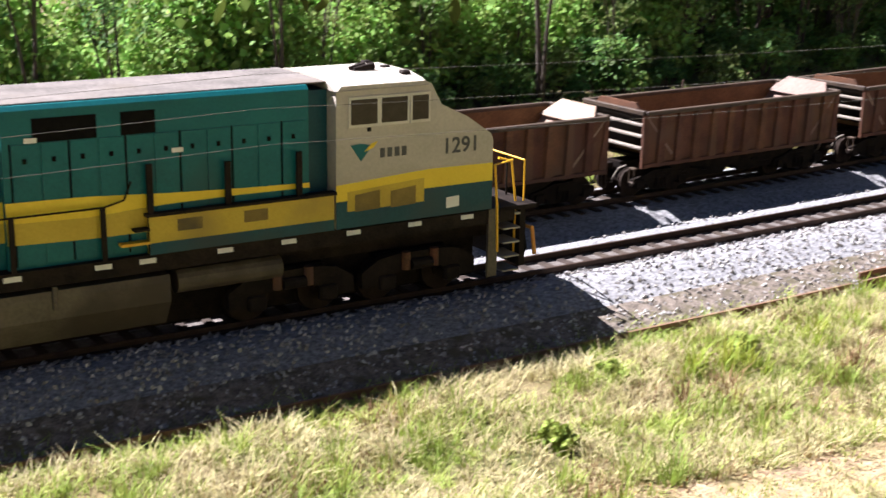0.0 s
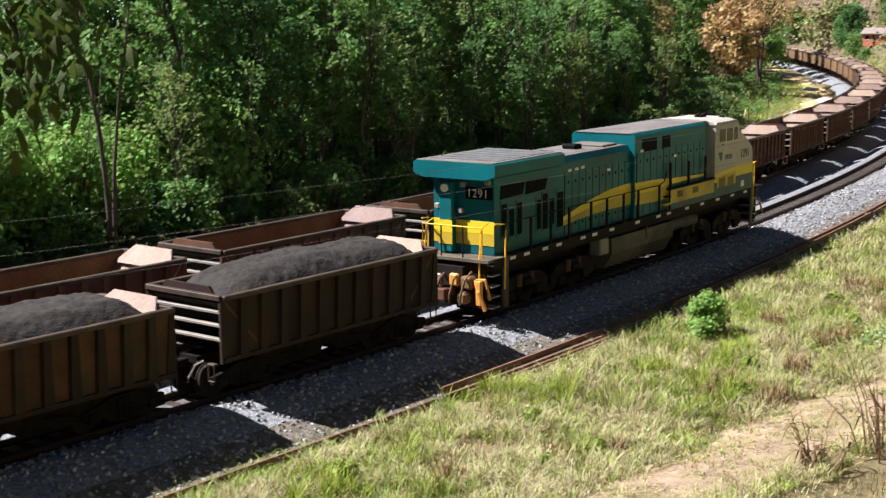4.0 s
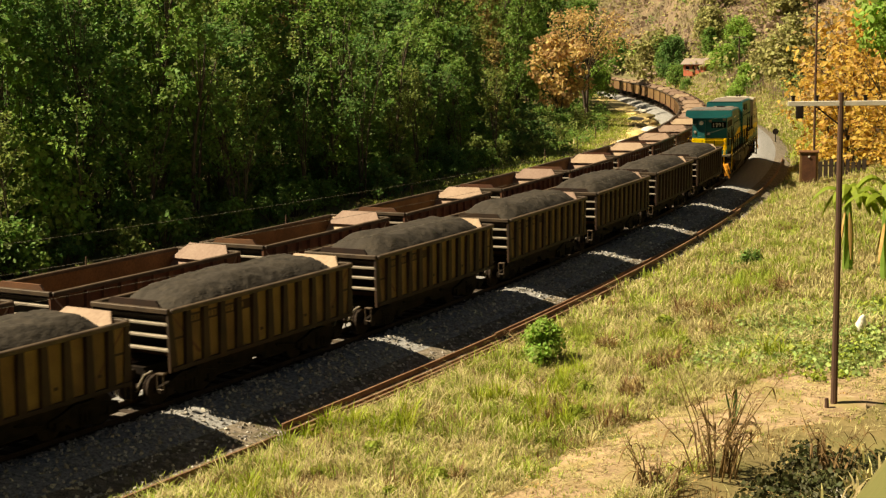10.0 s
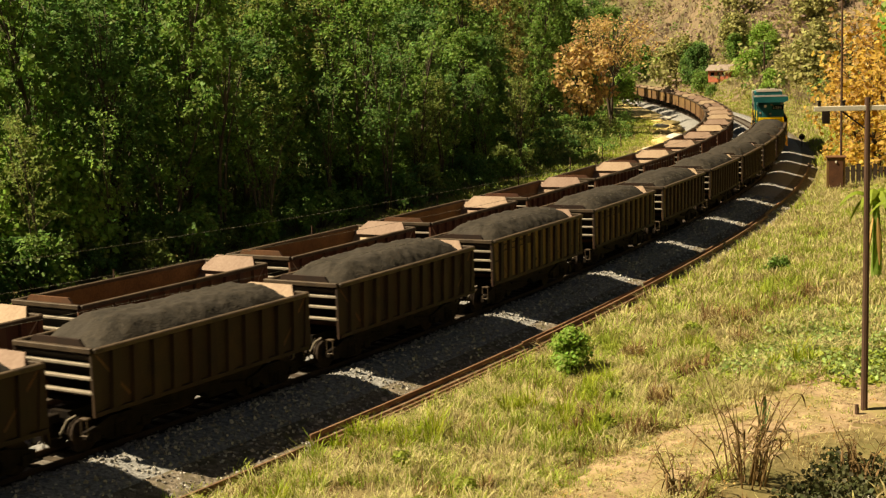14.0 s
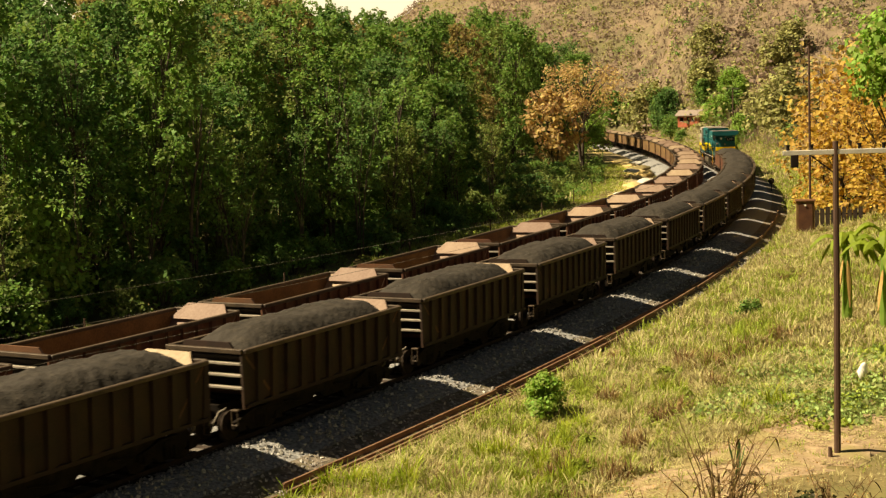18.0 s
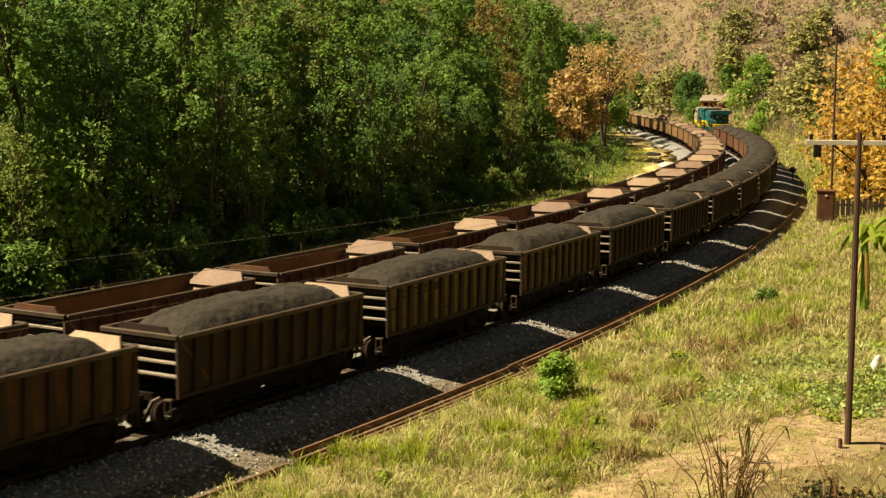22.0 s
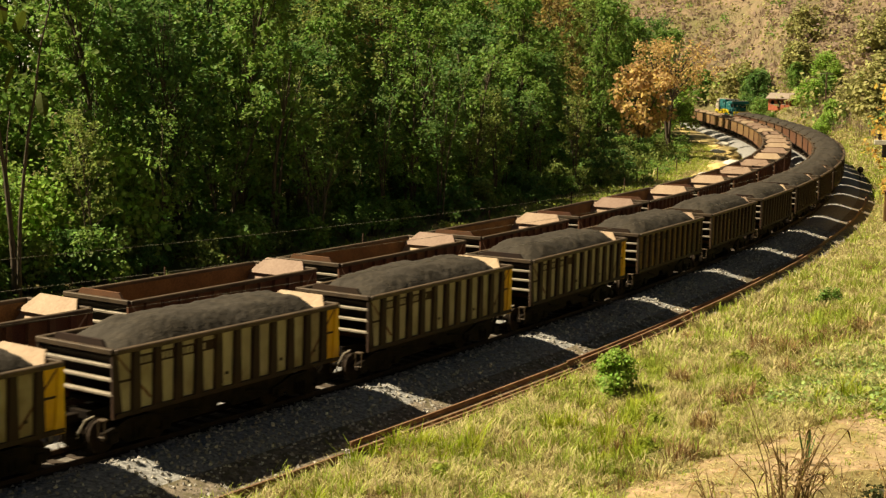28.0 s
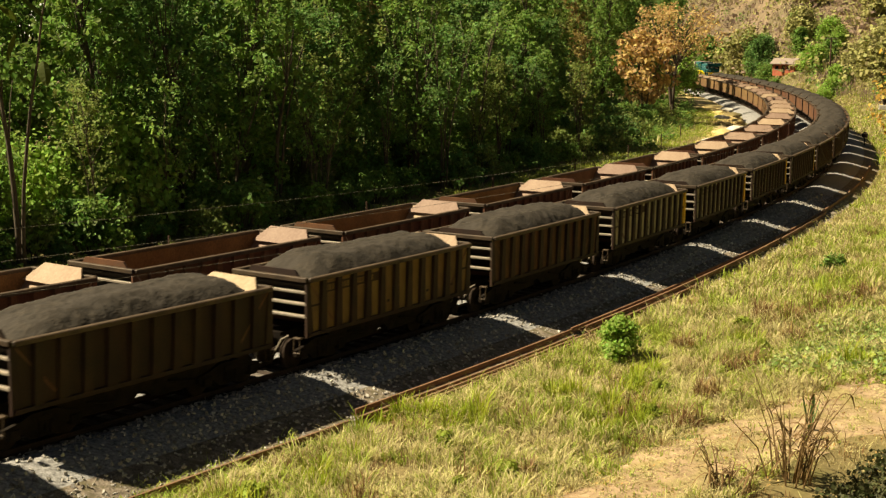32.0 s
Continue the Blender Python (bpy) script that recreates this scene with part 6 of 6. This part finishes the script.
def hill_spots(n, seed, r0, r1, az0, az1):
    rnd = random.Random(seed)
    out = []
    X, Y = [], []
    for _ in range(n):
        a, r = radians(rnd.uniform(az0, az1)), rnd.uniform(r0, r1)
        X.append(math.sin(a) * r), Y.append(math.cos(a) * r)
    s, q = across(np.array(X), np.array(Y))
    return [(x, y) for x, y, u, w in zip(X, Y, s, q) if w > 10 or w < -16 or u > 330]


grass_field("bare_scrub", hill_spots(6500, 1, 245, 640, -3, 25), 12, 1.0, 3.2, M_TWIG, "leafless grey-brown scrub on the far hillside", 11, wide=0.06, droop=1.2, spread=1.6)
scrub("brown_scrub", 3000, M_TWIG, "brown leafless bushes on the far hillside", 14, 290, 960, -4, 26, 1.0, 3.4, 20, 1.6)
grass_field("dry_scrub", hill_spots(3600, 3, 120, 480, 5, 27), 12, 0.4, 1.1, M_GRASSA, "dry yellow grass on the far slope", 12, wide=0.04, droop=1.1, spread=0.8)
grass_field("bare_scrub", hill_spots(260, 4, 170, 260, 13, 20), 22, 1.5, 4.0, M_TWIG, "leafless brown scrub on the near slope", 13, wide=0.03, droop=1.0, spread=1.0)
scrub("olive_scrub", 2600, M_OLIVE, "grey-green scrub on the far hillside", 12, 235, 900, -4, 25, 0.8, 2.8, 24, 1.4)
scrub("green_scrub", 500, M_LEAF, "green scrub on the far hillside", 2, 190, 560, 2, 25, 0.55, 1.5, 34, 2.2)


# sandy shoulder inside the curve
strip("sandy_shoulder", ((-2.6, -0.1), (-1.5, -0.02), (0, 0.0), (1.6, -0.06), (2.8, -0.45)), 105, 240, 1.5, -12.3, M_SAND, "pale yellow sandy strip inside the curve", "sand")


def heap(k, s, a, material, label):
    bm = bmesh.new()
    bmesh.ops.create_icosphere(bm, subdivisions=3, radius=1.0)
    for v in bm.verts:
        v.co *= 1 + 0.4 * noise.noise(v.co * 1.4 + Vector((k * 3.7, 0, 0)))
        v.co = Vector((v.co.x * 2.6, v.co.y * 1.1, v.co.z * 0.35))
    p = on_line(s, a)
    ob = tagged(part("sand_mound", bm, material, smooth=True), label, "sand", "low heaps inside the curve")
    ob.matrix_world = Matrix.Translation((p.x, p.y, -0.05)) @ Matrix.Rotation(radians(90) - float(np.interp(s, SS, HH)), 4, "Z")


for k in range(12):
    heap(k, 108 + k * 7.2, -10.6 - 1.5 * (k % 2), (M_SAND, M_CONC, M_SOIL)[k % 3], ("low heap of yellow sand", "low heap of pale gravel", "low heap of dark soil")[k % 3])


# branch of a tree by the viewer
def near_tree():
    T = tagged(new("mango_tree"), "mango tree with long drooping leaves, standing close by", "tree")
    z0 = height(-7.5, 3.0)
    limb = [(-7.5, 3.0, z0 - 0.3), (-7.3, 3.3, z0 + 2.2), (-6.6, 4.9, 9.9), (-5.6, 6.8, 10.2), (-4.4, 7.9, 9.9), (-3.1, 8.5, 9.55)]
    part("trunk", rod(bmesh.new(), limb, 0.2, 8, 0.012), M_BARK, T, smooth=True)
    leaf = None
    rnd = random.Random(2)
    for k in range(340):
        q = rnd.uniform(0.0, 1.0)
        base = Vector((-5.0, 7.5, 9.25)).lerp(Vector((-3.15, 8.45, 9.35)), q) + Vector((rnd.gauss(0, 0.12), rnd.gauss(0, 0.25), rnd.gauss(-0.15, 0.3)))
        m = Matrix.Translation(base) @ Matrix.Rotation(rnd.uniform(0, 6.28), 4, "Z") @ Matrix.Rotation(rnd.uniform(0.6, 1.4), 4, "Y")
        if leaf is None:
            leaf = part("leaf", blade(bmesh.new(), (0, 0, 0), (0.18, 0, 0), 0.042, 0.05, 0.006), M_MANGO, T, "long drooping dark green leaf")
            leaf.matrix_basis = m
        else:
            again(leaf, m, T)
    return T


M_MANGO = leafy("mango_leaf", (0.04, 0.07, 0.012), (0.09, 0.125, 0.022), trans=0.4, rough=0.75)
near_tree()

# ---------------------------------------------------------------- tracks and loose stones, last for their number
track("main_track", MAIN, -60, 330, -12, 100, "main railway track with rusty rails on dark sleepers")
track("far_track", FAR, -60, 330, -6, 60, "railway track under the standing wagons")


def stones():
    d = np.random.RandomState(4)
    base = np.array([(1, 0, 0), (-0.5, 0.8, 0.1), (-0.5, -0.8, -0.1), (0.1, 0.1, 0.8), (0, 0, -0.6), (0.55, 0.7, 0.35)])
    tri = np.array([(0, 5, 3), (5, 1, 3), (1, 2, 3), (2, 0, 3), (0, 4, 5), (5, 4, 1), (1, 4, 2), (2, 4, 0)])
    n = 15000
    s = d.uniform(-16, 75, n)
    a = np.where(d.rand(n) < 0.8, d.uniform(-0.9, 3.2, n), d.uniform(-4.8, -2.6, n))
    z = np.interp(a - MAIN, [q[0] for q in BED], [q[1] for q in BED])
    h = np.interp(s, SS, HH)
    c = np.stack([np.interp(s, SS, XX) + np.cos(h) * a, np.interp(s, SS, YY) - np.sin(h) * a, z + 0.015], 1)
    sz = d.uniform(0.035, 0.085, n)
    R = np.linalg.qr(d.normal(size=(n, 3, 3)))[0]
    v = np.einsum("nij,kj->nki", R, base) * sz[:, None, None] * d.uniform(0.7, 1.3, (n, 1, 3)) + c[:, None]
    f = (np.arange(n)[:, None, None] * 6 + tri).reshape(-1, 3)
    tagged(data_part("ballast_stones", v.reshape(-1, 3).tolist(), f.tolist(), M_STONE), "loose grey ballast stones", "gravel", kind="stuff")


stones()


# ---------------------------------------------------------------- what moves
RUN = ((0, -14.2), (1, -5.15), (2, 3.68), (3, 12.6), (4, 21.3), (7, 47.8), (10, 74.45), (13, 101.15), (16, 128.25), (20, 164.3), (24, 200.6), (28, 237.15), (31, 264.4), (32, 273.45))


def front_of_train(t):
    """How far the first wagon's front end has come along the line."""
    k = max(0, min(len(RUN) - 2, sum(1 for a, _ in RUN if a <= t) - 1))
    (t0, a0), (t1, a1) = RUN[k], RUN[k + 1]
    def slope(i):
        i0, i1 = max(0, i - 1), min(len(RUN) - 1, i + 1)
        return (RUN[i1][1] - RUN[i0][1]) / (RUN[i1][0] - RUN[i0][0])
    u, w = (t - t0) / (t1 - t0), t1 - t0
    return (a0 * (2 * u ** 3 - 3 * u ** 2 + 1) + slope(k) * w * (u ** 3 - 2 * u ** 2 + u) + a1 * (3 * u ** 2 - 2 * u ** 3) + slope(k + 1) * w * (u ** 3 - u ** 2))


def motions():
    times = [i * 0.5 for i in range(65)]
    walk(loco, [(t, ride(front_of_train(t) + 13.12, MAIN, 13.1)) for t in times])
    for w, k in train:
        walk(w, [(t, ride(front_of_train(t) - BODY - k * PITCH, MAIN)) for t in times])


motions()
